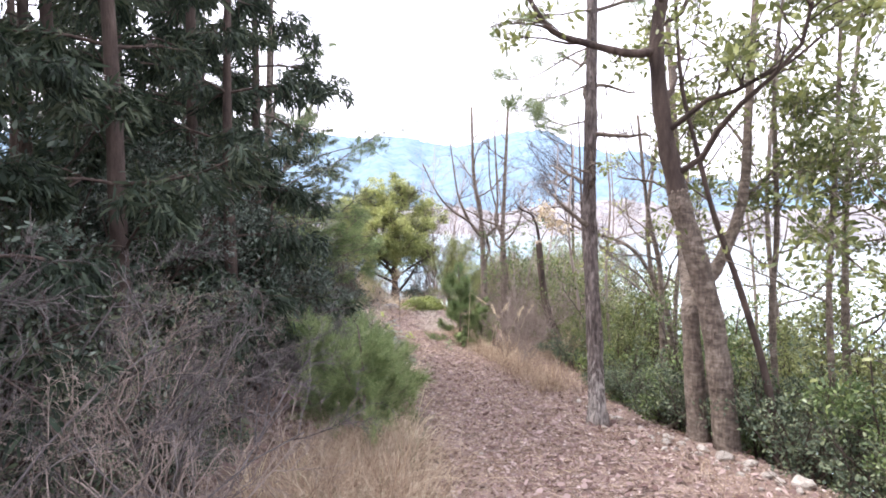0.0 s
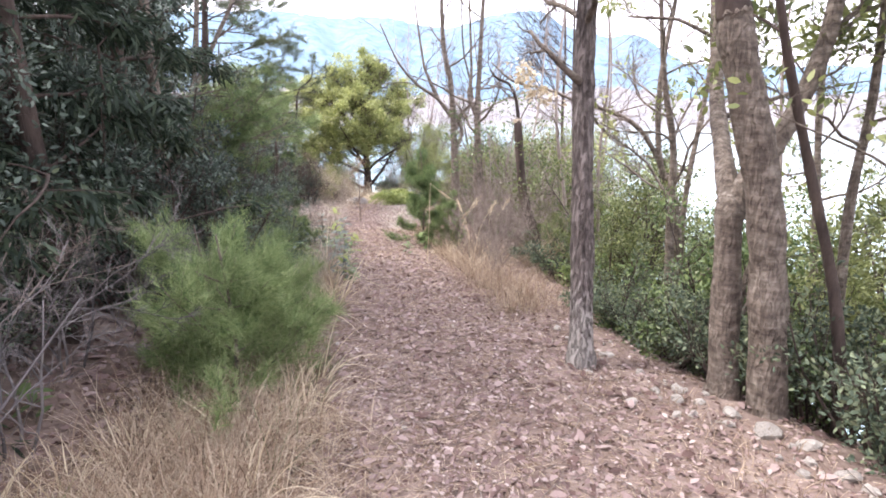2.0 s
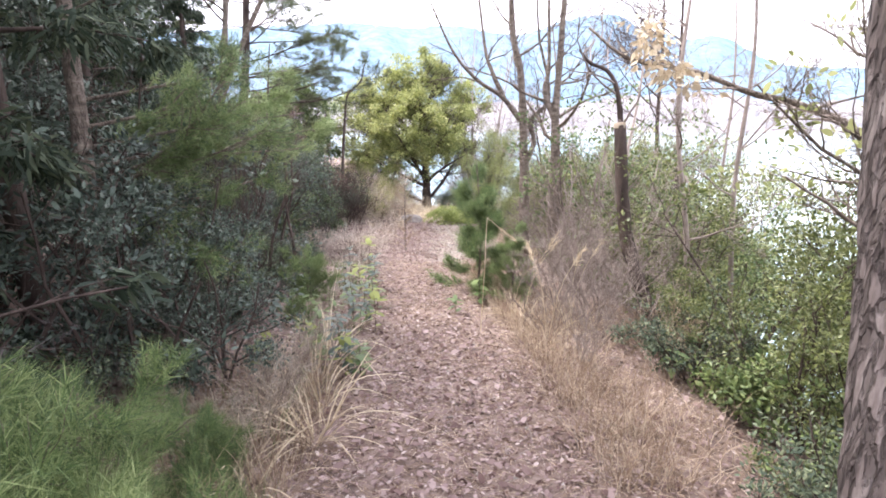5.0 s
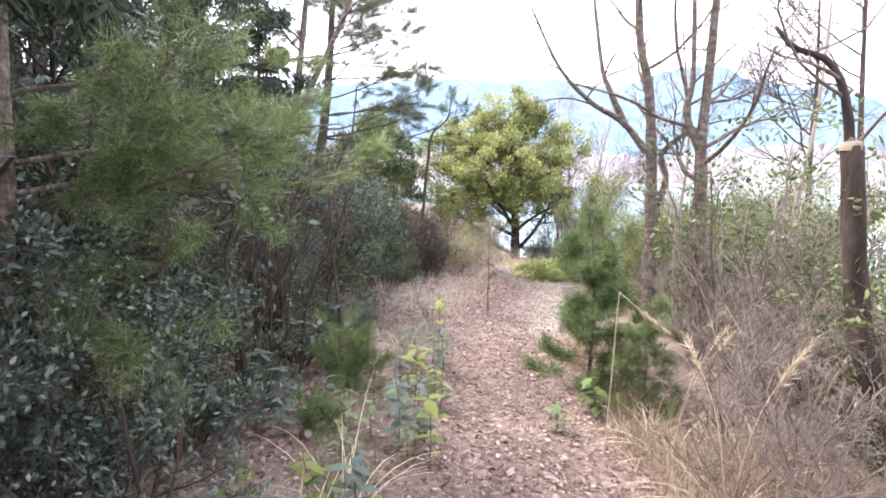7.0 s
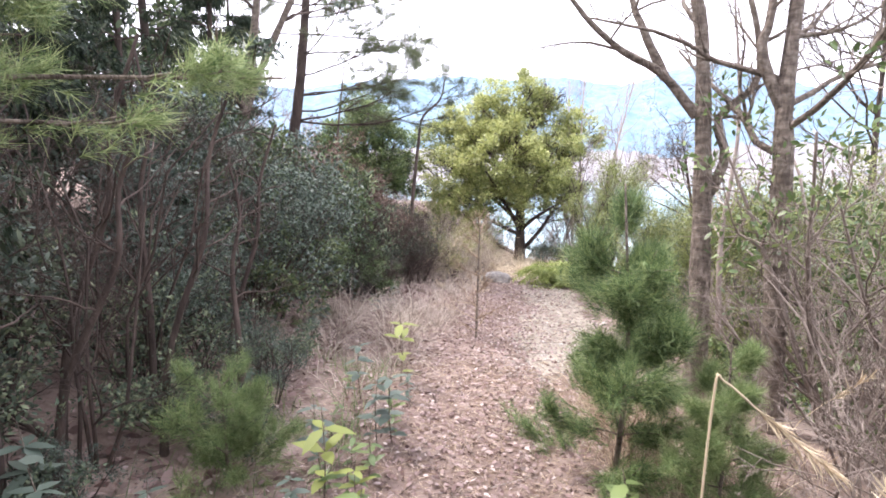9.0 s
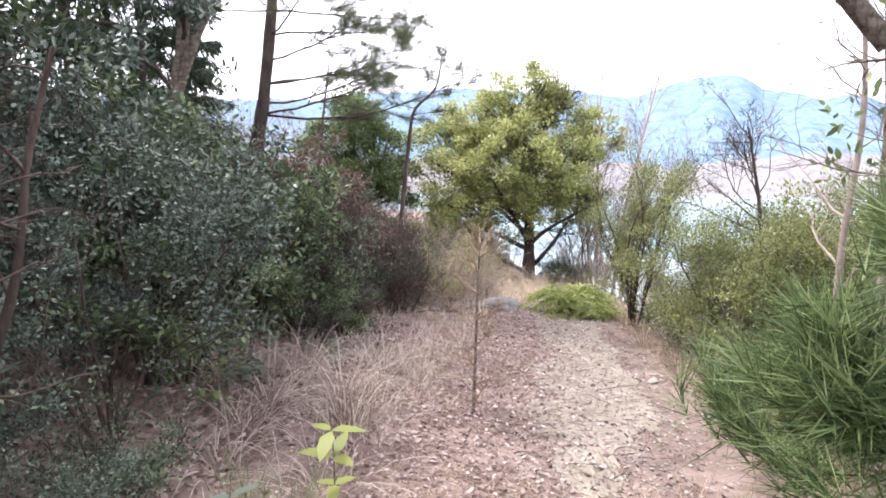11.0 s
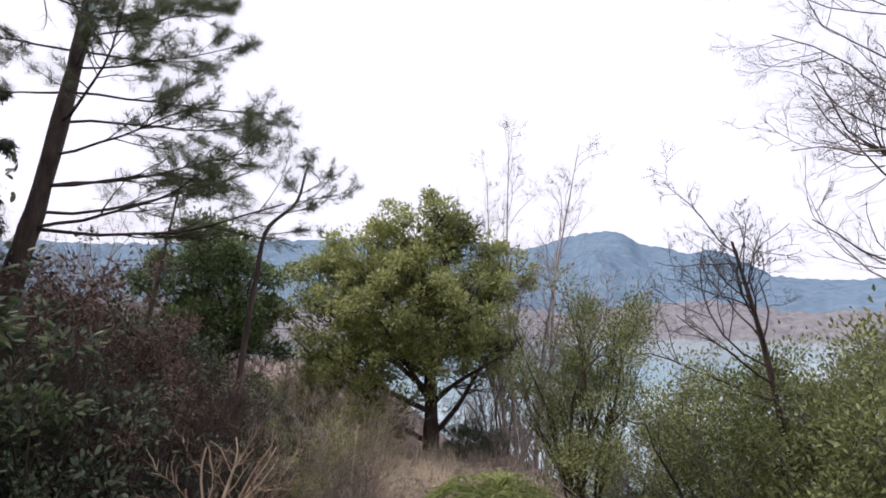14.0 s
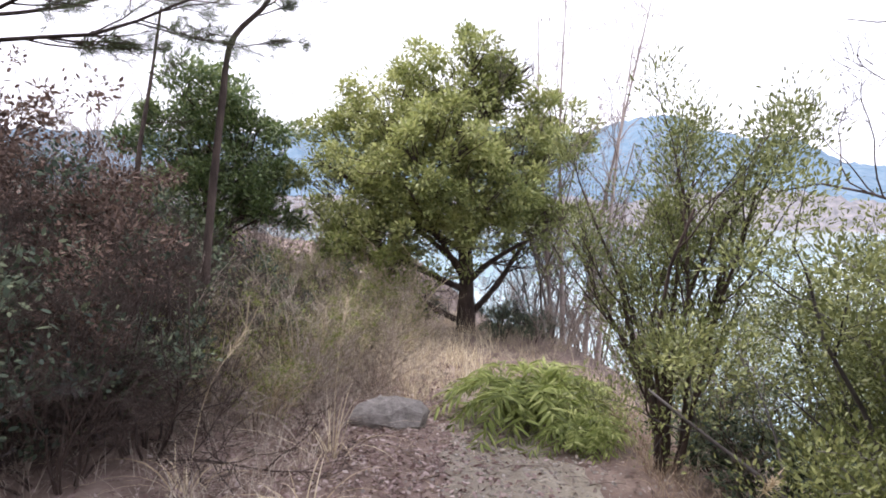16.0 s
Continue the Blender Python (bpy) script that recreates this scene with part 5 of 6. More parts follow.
# pale yellowish growth round the foot of the evergreen
p1 = shrub(on_ground(-3.5, 21.4), 1.2, 0.7, 2000, 0.035, M_YELLOW, "thin shrub of pale stems with sparse yellowish leaves", group="pale shrubs at the bend", stems=14, bark=M_STRAW)
for x, y, k in [(-4.2, 22.0, 1.2), (-3.2, 20.4, 0.9), (-4.6, 21.0, 1.1), (-5.2, 22.2, 1.3), (-3.9, 19.9, 0.9), (-3.0, 22.2, 0.9), (-2.7, 19.4, 0.7), (-5.4, 23.6, 1.4), (-2.6, 21.2, 0.6), (-3.2, 22.8, 1.4), (-3.9, 23.0, 1.6), (-4.8, 22.9, 1.6), (-3.0, 19.0, 0.9), (-3.4, 18.2, 0.9), (-2.7, 18.0, 0.6)]:
    put(p1, x, y, k)

# right of the bend
e1 = shrub(on_ground(0.28, 17.9), 2.3, 0.36, 26000, 0.032, M_OLIVE_DARK, "upright shrub with narrow yellow-green leaves", group="leafy shrubs above the lake", aspect=0.3, stems=9, bark=M_DARK_BARK, lift=1.1, up=0.3, angle=25)
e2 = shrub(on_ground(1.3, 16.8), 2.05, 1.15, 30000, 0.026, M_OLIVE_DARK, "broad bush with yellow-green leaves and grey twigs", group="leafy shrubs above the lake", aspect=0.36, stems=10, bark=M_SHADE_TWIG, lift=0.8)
for x, y, s in [(2.2, 16.9, 1.35), (3.1, 17.3, 1.65), (2.4, 15.7, 1.25), (3.4, 15.6, 1.65), (4.4, 16.8, 2.0), (1.9, 18.2, 1.05), (2.9, 19.0, 1.4), (1.7, 15.9, 0.9), (3.9, 19.0, 1.8), (5.6, 18.2, 2.2), (1.0, 19.6, 0.7)]:
    put(e2, x, y, s)
for x, y, s in [(0.6, 20.2, 0.8), (0.2, 21.4, 0.7), (-0.5, 21.2, 0.5)]:
    put(t3, x, y, s)
for x, y, s in [(0.9, 15.6, 0.6), (1.6, 14.6, 0.9), (0.8, 18.2, 0.6), (1.9, 17.6, 1.0), (-0.1, 23.2, 1.0), (0.9, 22.4, 1.2), (-1.0, 25.6, 1.0), (0.8, 24.6, 1.4)]:
    put(t3, x, y, s)
thin_tree([(4.6, 18.2, -2.0), (4.5, 18.1, 1.2), (4.4, 18.0, 2.9), (4.4, 18.0, 4.4), (4.3, 18, 6.4)], 0.07, 0.02, 17, 0, "bare dark tree reaching thin twigs over the lake", M_DARK_BARK, None, 3.3, 4, 0.45, out_dir=(-0.9, -0.2, 0))
thin_tree([(4.0, 14.6, -1.8), (3.9, 14.6, 1.6), (3.8, 14.6, 3.4), (3.7, 14.6, 5.8)], 0.06, 0.018, 10, 0, "bare dark tree reaching thin twigs over the lake", M_DARK_BARK, None, 2.6, 4, 0.6, out_dir=(-0.9, 0.1, 0))
thin_tree([(1.7, 16.5, -1.0), (1.6, 16.5, 0.8), (1.5, 16.45, 1.7), (1.4, 16.4, 2.2), (1.3, 16.4, 2.7)], 0.035, 0.01, 14, 0, "bare dark crooked tree rising out of the bushes", M_DARK_BARK, None, 1.2, 4, 0.45, out_dir=(-0.5, 0, 0))
f1 = fern_clump(on_ground(-0.68, 18.8), 0.62, 48, "dome of light green arching fern fronds")
put(f1, -0.25, 18.2, 0.5)
put(f1, -0.3, 19.2, 0.6)

# bare sapling in the path
b = on_ground(-1.06, 13.35)
ob = thing("sapling", b, "thin brown sapling with fine dry side twigs", "sapling")
q, r = hero_trunk(ob, b, [(-1.04, 13.3, 0), (-1.07, 13.4, 0.5), (-1.09, 13.45, 1.15), (-1.08, 13.45, 1.35)], 0.014, 0.004, M_BARK, n=12, sides=7, deep=0.1)
limbs = side_limbs(q, r, 28, {"kids": 5, "angle": 42, "len": 0.5, "wob": 0.12}, 3, 0.42, 0.08, 0.95)
bough_parts(ob, limbs, M_DRY, "twig")


# broad-leaved seedlings on the litter
def seedling(place, height, count, size, mat, label):
    ob = thing("seedling", place, label, "seedling", "broad-leaved seedlings")
    stem = curve_points([(0, 0, -0.05), (0.02, 0.01, height * 0.5), (0.0, 0.03, height)], 6)
    h = Heap()
    h.tube(stem, np.linspace(0.004, 0.002, 6), 5)
    part("stem", h, M_BARK, ob, smooth=True)
    for k in range(count):
        s = 0.35 + 0.65 * k / count
        a = k * 2.4
        h = Heap()
        p = stem[min(int(s * 5), 4)]
        leaves(h, p[None, :], np.array([[math.cos(a), math.sin(a), 0.3]]), size, 0.42, 0.9, 0.25, 0.2)
        part("leaf", h, mat, ob)
    return ob


w1 = seedling(on_ground(-0.95, 9.75, 0.0), 0.55, 10, 0.13, M_YELLOW, "seedling with yellow-green leaves on the litter")
w2 = seedling(on_ground(-1.3, 9.2, 0.0), 0.3, 9, 0.11, M_GREEN, "small green seedling on the litter")
w3 = seedling(on_ground(-1.9, 8.6, 0.0), 0.5, 14, 0.12, M_BLUE_LEAF, "dark glossy seedling at the wood's edge")
for k in range(46):
    y = rng.uniform(7.6, 11.8)
    put((w2, w3, w2, w2, w3, w2, w1)[k % 7], path_mid(y) - 0.75 - abs(rng.normal(0, 0.6)), y, rng.uniform(0.5, 1.1), sink=0.0)
for k in range(26):
    y = rng.uniform(11.8, 15.5)
    put((w2, w3)[k % 2], path_mid(y) - 1.9 - abs(rng.normal(0, 0.7)), y, rng.uniform(0.5, 0.9), sink=0.0)
for x, y, k in [(0.15, 9.6, 0.9), (-1.5, 5.6, 1.2), (-1.2, 6.6, 1.0), (-1.9, 6.2, 1.3), (-1.6, 4.4, 1.0), (1.9, 8.0, 1.0)]:
    put(w2, x, y, k, sink=0.0)

put(w2, 0.37, 10.05, 1.2, 0.4, 0.0)
put(w2, 0.42, 9.95, 0.9, 2.1, 0.0)

# thin growth behind the big evergreen
for x, y, k, tl in [(-0.4, 24.4, 2.6, 1.35), (0.3, 24.8, 2.2, 1.3), (-0.9, 25.2, 2.0, 1.2), (-2.8, 26.0, 1.2, 1), (-4.0, 25.6, 1.2, 1), (-1.5, 26.4, 1.3, 1), (0.2, 26.0, 1.5, 1), (-5.3, 23.4, 1.3, 1), (0.9, 21.0, 1.1, 1.2), (1.5, 20.0, 1.2, 1.2), (-0.6, 22.8, 0.8, 1)]:
    put(t3, x, y, k, tall=tl)

# dark brush close by the bank's foot
for x, y, k in [(-3.0, 15.0, 0.45), (-3.3, 14.4, 0.5)]:
    put(g3, x, y, k)
for x, y, k in [(-3.4, 16.3, 0.9)]:
    put(d1, x, y, k)
for x, y, k in [(-3.0, 16.4, 0.8), (-3.0, 17.0, 1.0), (-3.6, 15.6, 1.1)]:
    put(d2, x, y, k)
# tall dry brush beside the path
for x, y, k in [(-0.8, 7.3, 0.6), (-0.75, 6.8, 0.55)]:
    put(b1, x, y, k)
for x, y, k in [(-1.6, 9.0, 1.0), (-1.75, 8.85, 0.8), (-1.5, 8.8, 0.7), (-1.9, 9.15, 1.1), (-1.7, 8.5, 0.9), (-1.45, 9.3, 0.7), (-2.0, 8.3, 1.1)]:
    put(w3, x, y, k, sink=0.0)
for x, y, k in [(-2.1, 9.0, 0.45), (-2.3, 8.1, 0.5), (-1.75, 10.2, 0.35), (-2.0, 7.6, 0.5)]:
    put(d1, x, y, k)
for x, y, k in [(1.2, 9.5, 0.75), (1.35, 10.2, 0.9), (1.1, 9.0, 0.5), (1.5, 9.2, 0.8)]:
    put(t3, x, y, k)

# low dark growth inside the thicket, and the wooded spur beyond the bank
for x, y, k in [(-2.3, 10.3, 0.6), (-2.6, 9.2, 0.7), (-3.0, 10.8, 0.9), (-2.4, 11.5, 0.5), (-3.4, 9.8, 1.1), (-2.0, 8.5, 0.5), (-1.9, 6.6, 0.5), (-2.2, 5.0, 0.6), (-2.0, 3.9, 0.6), (-2.6, 2.4, 0.7), (-2.3, 1.9, 0.8), (-1.9, 2.6, 0.55), (-2.5, 3.3, 0.9), (-2.2, 4.5, 0.8), (-3.0, 1.4, 1.1), (-3.1, 2.9, 1.2), (-2.9, 4.0, 1.2), (-2.5, 5.3, 1.0), (-1.7, 3.5, 0.45)]:
    put(d1, x, y, k)
for x, y, k, tl in [(-9.0, 25.0, 2.0, 1.3), (-10.5, 27.5, 2.4, 1.3), (-8.2, 27.0, 1.8, 1.2), (-12.5, 26.0, 2.4, 1.4), (-7.4, 24.6, 1.4, 1.2), (-11.0, 31.0, 2.8, 1.4), (-14.5, 30.0, 3.0, 1.4), (-9.0, 33.0, 2.6, 1.3), (-16.0, 25.0, 2.6, 1.4), (-13, 35, 3, 1.4), (-12, 22, 2.0, 1.3), (-9.6, 22.8, 1.6, 1.2)]:
    put(t3, x, y, k, tall=tl)
for x, y, k in [(-8.6, 25.8, 1.4), (-10.6, 24.6, 1.6), (-9.6, 29.0, 1.8), (-7.2, 26.0, 1.0), (-12.6, 28.6, 2.0), (-11.6, 24.0, 1.6)]:
    put(d2, x, y, k)
# pale brush round the big evergreen
for x, y, k in [(-3.4, 23.4, 1.1), (-4.2, 23.0, 1.2), (-5.0, 22.6, 1.2), (-2.9, 22.6, 0.8), (-4.8, 24.2, 1.4), (-3.6, 24.8, 1.3), (-5.6, 24.8, 1.5)]:
    put(b1, x, y, k)
for x, y, k in [(-1.4, 23.6, 0.5), (-1.0, 24.4, 0.7), (-0.8, 23.4, 0.6), (-3.2, 25.0, 0.7), (-1.6, 25.2, 0.7)]:
    put(d1, x, y, k)
for x, y, k in [(-4.6, 23.6, 0.55), (-5.4, 23.0, 0.5), (-4.0, 22.2, 0.35)]:
    put(e2, x, y, k)

# crooked dead limbs lying in the growth on the slope
def fallen_limb(pts, r0, label="crooked dead limb lying in the growth"):
    p0 = on_ground(pts[0][0], pts[0][1], 0.03)
    ob = thing("fallen_limb", p0, label, "branch", "dead limbs on the slope")
    base = at(*pts[0])
    q, r = hero_trunk(ob, base, pts, r0, r0 * 0.45, M_BARK, "limb", 16, 8, flare=0.0, deep=0)
    bough_parts(ob, side_limbs(q, r, 3, {"kids": 2, "angle": 45, "len": 0.5, "wob": 0.2}, 2, 0.5, 0.4, 1.0), M_BARK, "twig")
    return ob


fallen_limb([(2.7, 6.3, -0.5), (2.9, 6.35, -0.2), (3.2, 6.4, 0.15), (3.5, 6.5, 0.3)], 0.032)
fallen_limb([(2.35, 5.6, -0.3), (2.6, 5.6, -0.1), (2.85, 5.55, 0.2), (2.95, 5.5, 0.7)], 0.026)
fallen_limb([(2.5, 5.3, -0.35), (2.62, 5.28, 0.1), (2.66, 5.25, 0.5), (2.75, 5.2, 0.85)], 0.03)
fallen_limb([(2.9, 7.2, -0.7), (3.1, 7.1, -0.2), (3.5, 7.0, 0.2), (3.9, 7.0, 0.35)], 0.035)
# dark-leaved bushes added at the lip to stand in for shade under the trees
for x, y, k in [(2.25, 6.4, 0.6), (2.6, 5.1, 0.7), (2.9, 4.3, 0.8), (2.5, 5.8, 0.6), (2.1, 8.2, 0.6), (3.1, 3.6, 0.7), (3.4, 4.4, 0.8), (3.5, 3.0, 0.9)]:
    put(d1, x, y, k)
for x, y, k in [(-1.25, 2.5, 0.75), (-1.65, 3.1, 0.9), (-1.5, 2.0, 0.7), (-2.0, 4.2, 0.9)]:
    put(t3, x, y, k)
# the bent stalk with a pale plume
b = on_ground(0.44, 9.05, 0.02)
ob = thing("grass_stalk", b, "tall pale grass stalk bent over with a feathery plume", "grass")
h = Heap()
q = curve_points(rel(b, [(0.44, 9.05, 0.0), (0.46, 9.02, 0.6), (0.47, 9.0, 1.06), (0.49, 9.0, 1.09), (0.58, 9.0, 1.02), (0.72, 8.98, 0.92)]), 26)
h.tube(q, np.linspace(0.004, 0.002, 26), 5)
part("stalk", h, M_STRAW, ob, smooth=True)
h = Heap()
PP = q[-1] + (q[-7] - q[-1]) * rng.random((90, 1))
leaves(h, PP, np.tile(unit(q[-1] - q[-6]), (90, 1)) + rng.normal(0, 0.1, (90, 3)), 0.055, 0.05, 0.2, 0.3)
part("plume", h, M_STRAW, ob)

# the thick growth under the leafy shrubs above the lake
for x, y, k in [(1.6, 17.6, 1.0), (2.0, 16.2, 1.15), (2.8, 16.4, 1.45), (2.1, 14.9, 1.0), (3.6, 18.0, 1.7)]:
    put(e2, x, y, k)
for x, y, k in [(1.6, 16.4, 1.2), (2.3, 16.4, 1.5), (3.0, 16.6, 1.8), (1.2, 17.8, 0.9), (2.2, 17.6, 1.4), (0.9, 18.6, 0.8)]:
    put(d1, x, y, k)
# the wood goes on behind the start of the path
for x, y, k in [(3.6, -0.5, 1.2), (4.4, 1.2, 1.5), (3.2, -2.2, 1.0), (5.2, -1.6, 1.7), (6.4, 2.6, 1.9), (7.6, 5.4, 2.0), (7.4, 11.6, 2.0), (5.6, 13.4, 1.8)]:
    put(g1 if k > 1.4 else g2, x, y, k)
# dark growth on the bank below the pine
for x, y, k in [(-4.9, 19.4, 1.3), (-4.3, 20.6, 1.1), (-5.7, 18.8, 1.5), (-5.3, 20.8, 1.3), (-3.7, 19.6, 0.9), (-6.3, 20.2, 1.5), (-4.0, 22.3, 0.9), (-3.3, 22.9, 0.8)]:
    put(d1, x, y, k)
for x, y, k in [(-4.4, 18.6, 1.0), (-5.0, 20.0, 1.1), (-3.6, 20.9, 0.9), (-5.9, 21.6, 1.2)]:
    put(d2, x, y, k)


# ---- grass, litter and stones ----
def scatter(n, y0, y1, x_of):
    """World places on the ground; x_of gives plan x from plan y and chance."""
    y = rng.uniform(y0, y1, n)
    x = x_of(y)
    xw, yw = x - 0.02, y * 0.9945 - 0.157
    return np.stack([xw, yw, ground_z(xw, yw)], -1)


def grass(name, P, mat, hmin, hmax, label, droop=(0.1, 0.8), lean=0.35, width=0.005, seg=3):
    n = len(P)
    h = Heap()
    # blades stand in bunches
    k = max(1, n // 14)
    c = P[rng.integers(0, n, k)]
    pick = rng.integers(0, k, n)
    off = rng.normal(0, 0.05, (n, 2))
    Q = c[pick].copy()
    Q[:, :2] += off
    Q[:, 2] = ground_z(Q[:, 0], Q[:, 1]) - 0.02
    D = np.stack([off[:, 0] * 4 + rng.normal(0, lean, n), off[:, 1] * 4 + rng.normal(0, lean, n), np.ones(n)], -1)
    blades(h, Q, D, rng.uniform(hmin, hmax, n) * (0.6 + 0.6 * rng.random(k)[pick]), width, rng.uniform(*droop, n), seg)
    return tagged(new(name, h.mesh(name, mat)), label, "grass", kind="stuff")


N = rng.normal
U = rng.uniform
grass("dry_grass", scatter(6500, 1.2, 8.0, lambda y: np.clip(path_mid(y) - 1.05 - np.abs(N(0, 0.45, len(y))), -3, 3)), M_DRY, 0.2, 0.6, "dry brown grass along the wood's edge")
grass("dry_grass", scatter(9000, 6.6, 12.4, lambda y: np.minimum(edge_right(y) + 0.3, path_mid(y) + 0.55 + np.abs(N(0, 0.45, len(y))))), M_DRY, 0.15, 0.5, "dry reddish grass on the lake side of the path")
grass("dry_grass", scatter(3800, 12.0, 21.5, lambda y: path_mid(y) - 0.95 - np.abs(N(0, 0.9, len(y)))), M_DEAD, 0.15, 0.6, "dry pale grass on the bank")
grass("dry_grass", scatter(3000, 13.0, 20.0, lambda y: edge_right(y) - 0.05 + np.abs(N(0, 0.3, len(y)))), M_DRY, 0.15, 0.45, "dry grass on the edge above the lake")
grass("dry_grass", scatter(5000, 19.0, 27.0, lambda y: path_mid(y) + N(0, 1.3, len(y))), M_STRAW, 0.3, 1.0, "pale dry grass at the bend")
grass("dry_grass", scatter(3500, 1.0, 5.2, lambda y: -0.25 - np.abs(N(0, 0.8, len(y)))), M_DRY, 0.12, 0.5, "dry brown grass below the conifers")
grass("dry_grass", scatter(1500, 0.5, 5.0, lambda y: edge_right(y) - 0.35 + N(0, 0.2, len(y))), M_DRY, 0.06, 0.25, "short dry grass on the edge")
grass("dry_grass", scatter(5200, 2.9, 4.6, lambda y: -0.55 + N(0, 0.28, len(y))), M_DRY, 0.3, 0.68, "tall brown grass in front of the young pine", (0.3, 1.0), 0.4)
grass("green_grass", scatter(2200, 2.0, 12.0, lambda y: path_mid(y) - 1.0 - np.abs(N(0, 0.4, len(y)))), M_GREEN, 0.15, 0.45, "green grass among the dry blades")
for x, y, k, hgt in [(-1.7, 12.6, 60, 0.9), (-2.1, 13.3, 70, 1.0), (-1.6, 13.6, 50, 0.8), (-2.5, 12.9, 60, 0.9), (-2.3, 14.2, 60, 0.9), (-1.8, 14.6, 40, 0.7), (-2.8, 13.9, 60, 0.9), (-1.5, 12.0, 40, 0.6), (-2.2, 12.0, 50, 0.8),
                     (0.6, 15.0, 30, 0.6), (0.75, 15.8, 30, 0.7), (0.55, 14.2, 30, 0.5), (-2.3, 18.2, 50, 0.9), (-2.1, 17.4, 50, 0.8), (-2.6, 17.6, 40, 0.9), (-1.6, 11.3, 30, 0.5), (-1.9, 12.9, 60, 0.8), (-2.4, 12.5, 60, 0.9), (-2.0, 13.9, 50, 0.8), (-2.6, 13.4, 60, 0.9), (-3.0, 13.0, 50, 0.9), (-1.75, 13.1, 40, 0.6)]:
    tuft(on_ground(x, y, 0.01), k, hgt, "tangled tussock of long grey-brown dead grass", M_DEAD, (0.3, 1.0), 0.16, 0.0095)
for x, y, k, hgt, pl in [(-0.2, 4.5, 26, 0.5, 0), (-0.32, 4.3, 22, 0.45, 0), (-0.25, 5.0, 22, 0.7, 0), (-0.4, 5.3, 16, 0.8, 0), (-0.3, 3.7, 34, 0.55, 0), (-0.75, 3.3, 30, 0.5, 0), (-0.55, 2.5, 30, 0.5, 0), (-0.45, 6.9, 40, 0.9, 0), (-0.7, 7.6, 40, 0.9, 0), (-0.55, 7.3, 30, 0.8, 0), (-0.8, 8.2, 36, 0.9, 0), (-0.5, 4.3, 40, 0.5, 0), (-0.9, 4.1, 40, 0.5, 0), (-1.25, 3.6, 36, 0.5, 0), (-0.35, 4.75, 30, 0.45, 0), (-0.95, 3.7, 36, 0.45, 0), (-1.3, 2.8, 36, 0.45, 0), (-0.6, 6.4, 30, 0.7, 0), (0.85, 9.4, 22, 0.6, 2), (1.05, 8.8, 20, 0.6, 2), (1.3, 9.3, 22, 0.6, 2), (0.75, 9.6, 16, 0.5, 1),
                         (0.95, 10.4, 22, 0.6, 1), (-1.9, 17.4, 24, 0.7, 1), (0.35, 16.6, 14, 0.5, 1), (-2.4, 16.6, 20, 0.6, 1), (-1.7, 16.6, 22, 0.55, 0)]:
    tuft(on_ground(x, y, 0.01), k, hgt, "tuft of long pale bent grass blades" + (" with feathery plumes" if pl else ""), M_STRAW, width=0.011, plumes=pl)


def litter(name, P, size, label, lift=0.022):
    n = len(P)
    h = Heap()
    a = U(0, 6.28, n)
    D = np.stack([np.cos(a), np.sin(a), N(0, 0.22, n)], -1)
    P = P + np.stack([np.zeros(n), np.zeros(n), U(0.002, lift, n)], -1)
    leaves(h, P, D, size, 0.5, 0.66, 0.3, 0.75)
    return tagged(new(name, h.mesh(name, M_LITTER)), label, "leaf litter", kind="stuff")


litter("leaf_litter", scatter(46000, -0.5, 9.0, lambda y: path_mid(y) + N(0, 1.0, len(y))), 0.026, "reddish brown crumbled leaves covering the path")
litter("leaf_litter", scatter(7000, -0.5, 9.0, lambda y: path_mid(y) + N(0, 1.05, len(y))), 0.05, "pale and reddish fallen leaves strewn over the path", 0.03)
litter("leaf_litter", scatter(38000, 9.0, 21.0, lambda y: path_mid(y) + np.where(y > 12.3, -0.75, -0.1) + N(0, 0.75, len(y))), 0.03, "reddish brown fallen leaves covering the path")
litter("leaf_litter", scatter(9000, 0, 16.0, lambda y: path_mid(y) - 1.6 - np.abs(N(0, 1.0, len(y)))), 0.06, "brown fallen leaves under the wood")
h = Heap()
P = np.vstack([scatter(40000, 0.2, 12.5, lambda y: path_mid(y) + N(0, 0.9, len(y))), scatter(8000, 12, 20, lambda y: path_mid(y) - 0.5 + N(0, 0.9, len(y)))])
a = U(0, 6.28, len(P))
needles(h, P + [0, 0, 0.018], np.stack([np.cos(a), np.sin(a), N(0, 0.08, len(P)) + 0.1], -1), 0.09, 0.0035)
tagged(new("pine_straw", h.mesh("pine_straw", M_DRY)), "dry brown pine needles strewn over the path", "needle litter", kind="stuff")
h = Heap()
P = scatter(12000, 12.2, 19.5, lambda y: path_mid(y) + 0.35 + N(0, 0.38, len(y)))
a = U(0, 6.28, len(P))
leaves(h, P + [0, 0, 0.006], np.stack([np.cos(a), np.sin(a), N(0, 0.25, len(P))], -1), 0.019, 0.75, 0.75, 0.1, 0.7)
tagged(new("gravel", h.mesh("gravel", M_STONE)), "pale chips of stone on the bare path", "gravel", kind="stuff")
h = Heap()
for p in scatter(1000, 0.5, 20, lambda y: path_mid(y) + N(0, 0.9, len(y))):
    a = U(0, 6.28)
    L = U(0.05, 0.35)
    d = np.array([math.cos(a), math.sin(a), N(0, 0.05)]) * L
    h.tube(curve_points([p + [0, 0, 0.006], p + d * 0.5 + [N(0, 0.02), N(0, 0.02), 0.02], p + d + [0, 0, 0.012]], 5), np.linspace(0.004, 0.0015, 5), 4)
tagged(new("fallen_twigs", h.mesh("fallen_twigs", M_TWIG)), "small grey fallen twigs on the path", "twigs", kind="stuff")


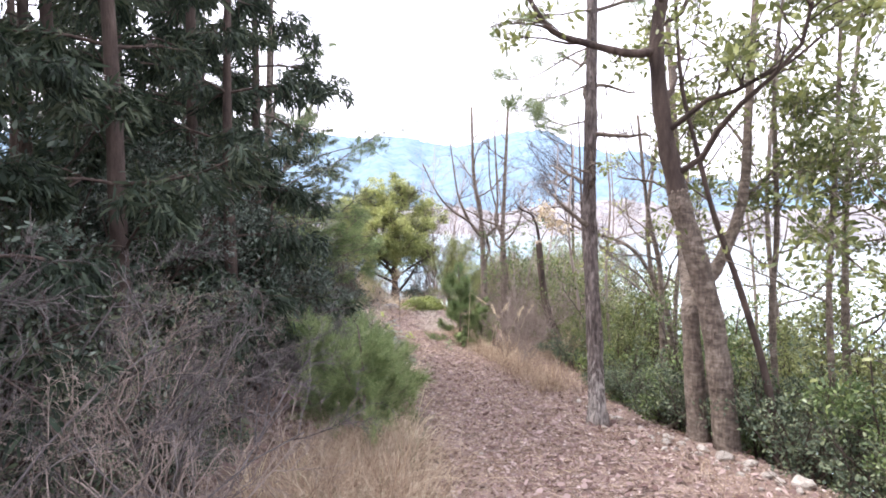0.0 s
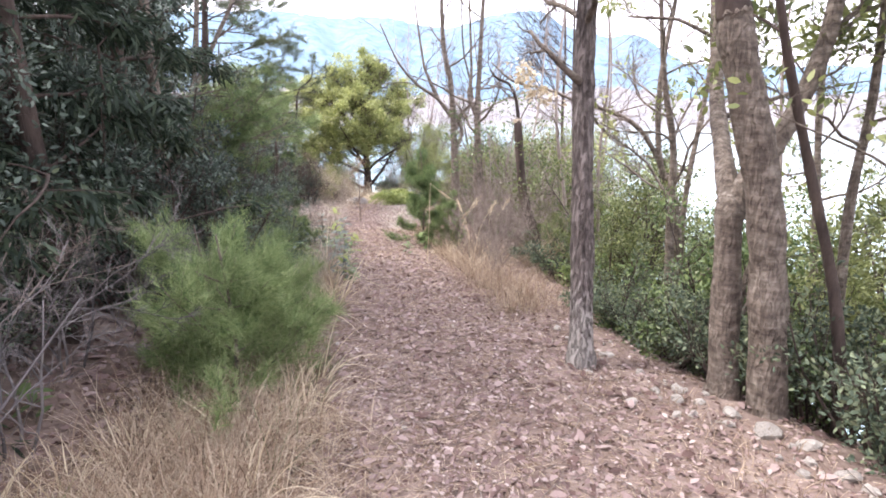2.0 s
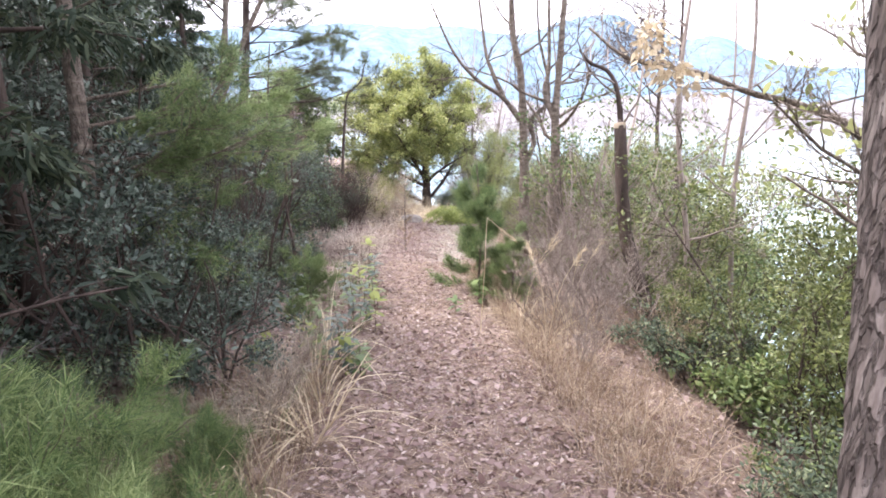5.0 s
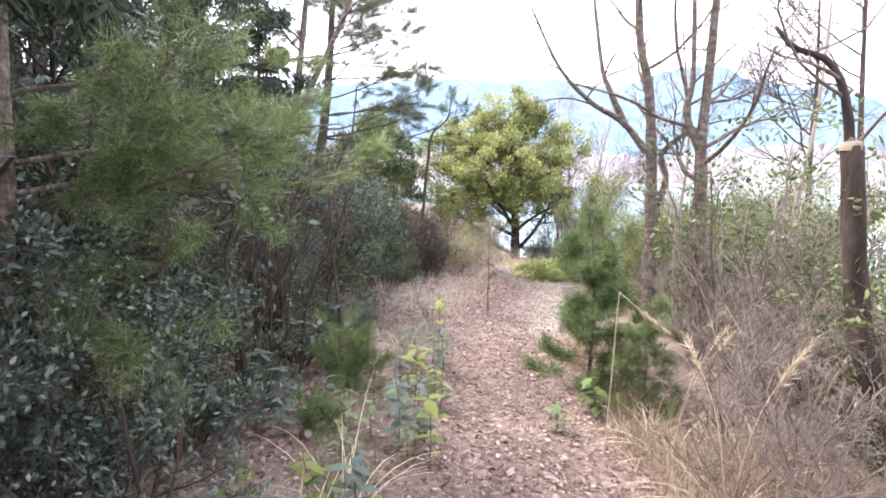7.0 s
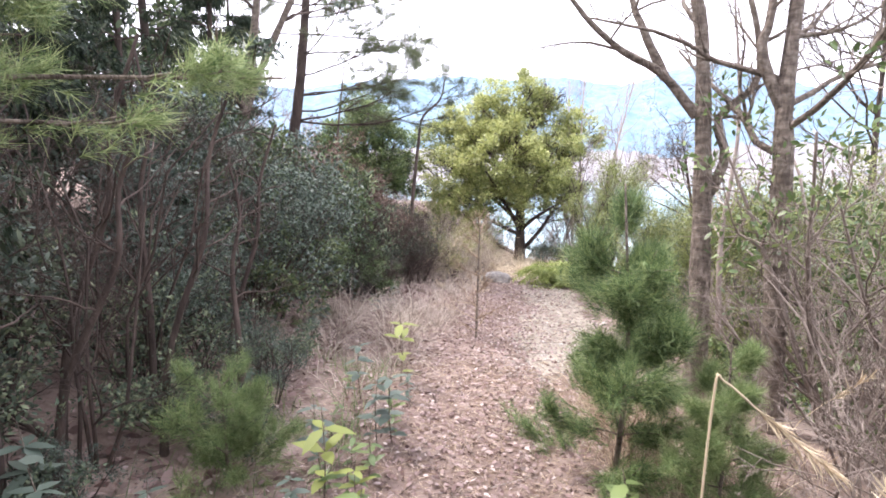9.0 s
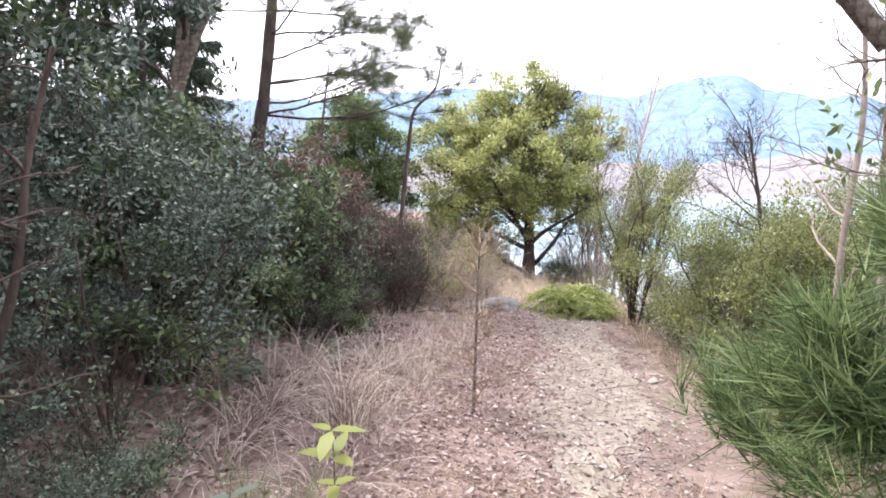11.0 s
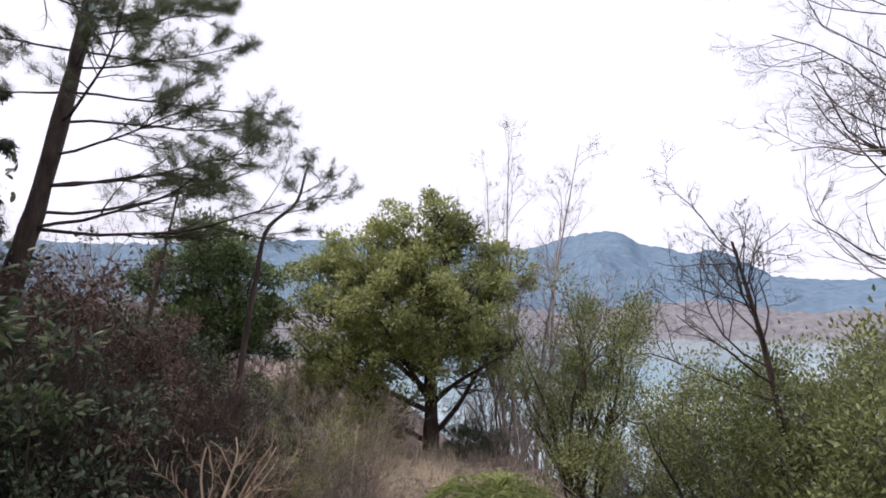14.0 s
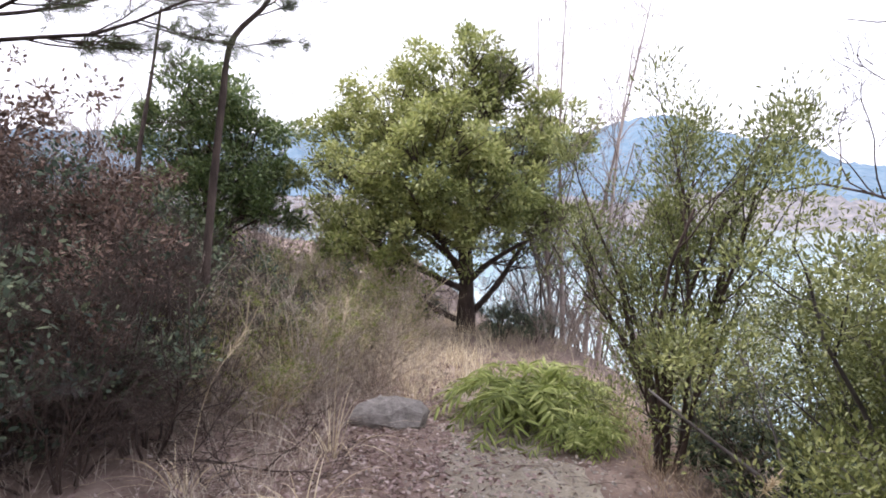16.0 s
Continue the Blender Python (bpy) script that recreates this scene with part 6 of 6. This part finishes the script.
def stone_mesh(name, mat, seed_rough=0.22):
    bm = bmesh.new()
    bmesh.ops.create_icosphere(bm, subdivisions=2, radius=1.0)
    for v in bm.verts:
        k = 1 + N(0, 0.1) + seed_rough * noise.noise(v.co * 1.3 + Vector((U(0, 0.01), len(name) * 3.1, U(0, 9) * 0)))
        v.co = Vector((v.co.x, v.co.y * 0.8, v.co.z * 0.6)) * k
    me = bpy.data.meshes.new(name)
    bm.to_mesh(me)
    bm.free()
    me.materials.append(mat)
    return me


STONES = [stone_mesh("stone", M_STONE) for _ in range(6)]


def stone(x, y, size, label="pale grey stone half sunk in the path edge", group="stones along the path"):
    size *= 0.75
    ob = new("stone", STONES[rng.integers(0, 6)])
    p = on_ground(x, y, -size * 0.25)
    ob.matrix_world = Matrix.Translation(p) @ pose(0, 0, 0, U(-20, 20), U(-20, 20), U(0, 360)) @ Matrix.Diagonal((size, size * U(0.8, 1.2), size * U(0.8, 1.2), 1))
    return tagged(ob, label, "stone", group)


for k in range(70):
    y = U(2.6, 6.2)
    stone(edge_right(y) - 0.12 + N(0, 0.12), y, U(0.015, 0.05))
for x, y, s in [(2.3, 4.35, 0.1), (2.42, 4.2, 0.08), (2.1, 4.95, 0.07), (2.02, 4.8, 0.06), (2.25, 4.6, 0.075), (2.38, 3.9, 0.08), (1.72, 4.75, 0.055), (2.5, 3.7, 0.1), (0.32, 14.85, 0.075), (2.15, 4.45, 0.05)]:
    stone(x, y, s)
for k in range(60):
    y = U(3.0, 9.0)
    stone(path_mid(y) + N(0.2, 0.5), y, U(0.01, 0.028), "small pale stone among the fallen leaves")
for k in range(80):
    y = U(12.5, 18.5)
    stone(path_mid(y) + N(0.3, 0.35), y, U(0.012, 0.035), "small pale stone on the bare path")
b = on_ground(-1.75, 18.3)
ob = new("boulder", stone_mesh("boulder", M_ROCK, 0.3))
ob.matrix_world = Matrix.Translation(b + Vector((0, 0, 0.1))) @ pose(0, 0, 0, 4, 8, 25) @ Matrix.Diagonal((0.34, 0.26, 0.26, 1))
tagged(ob, "flat-topped grey rock beside the path", "rock")
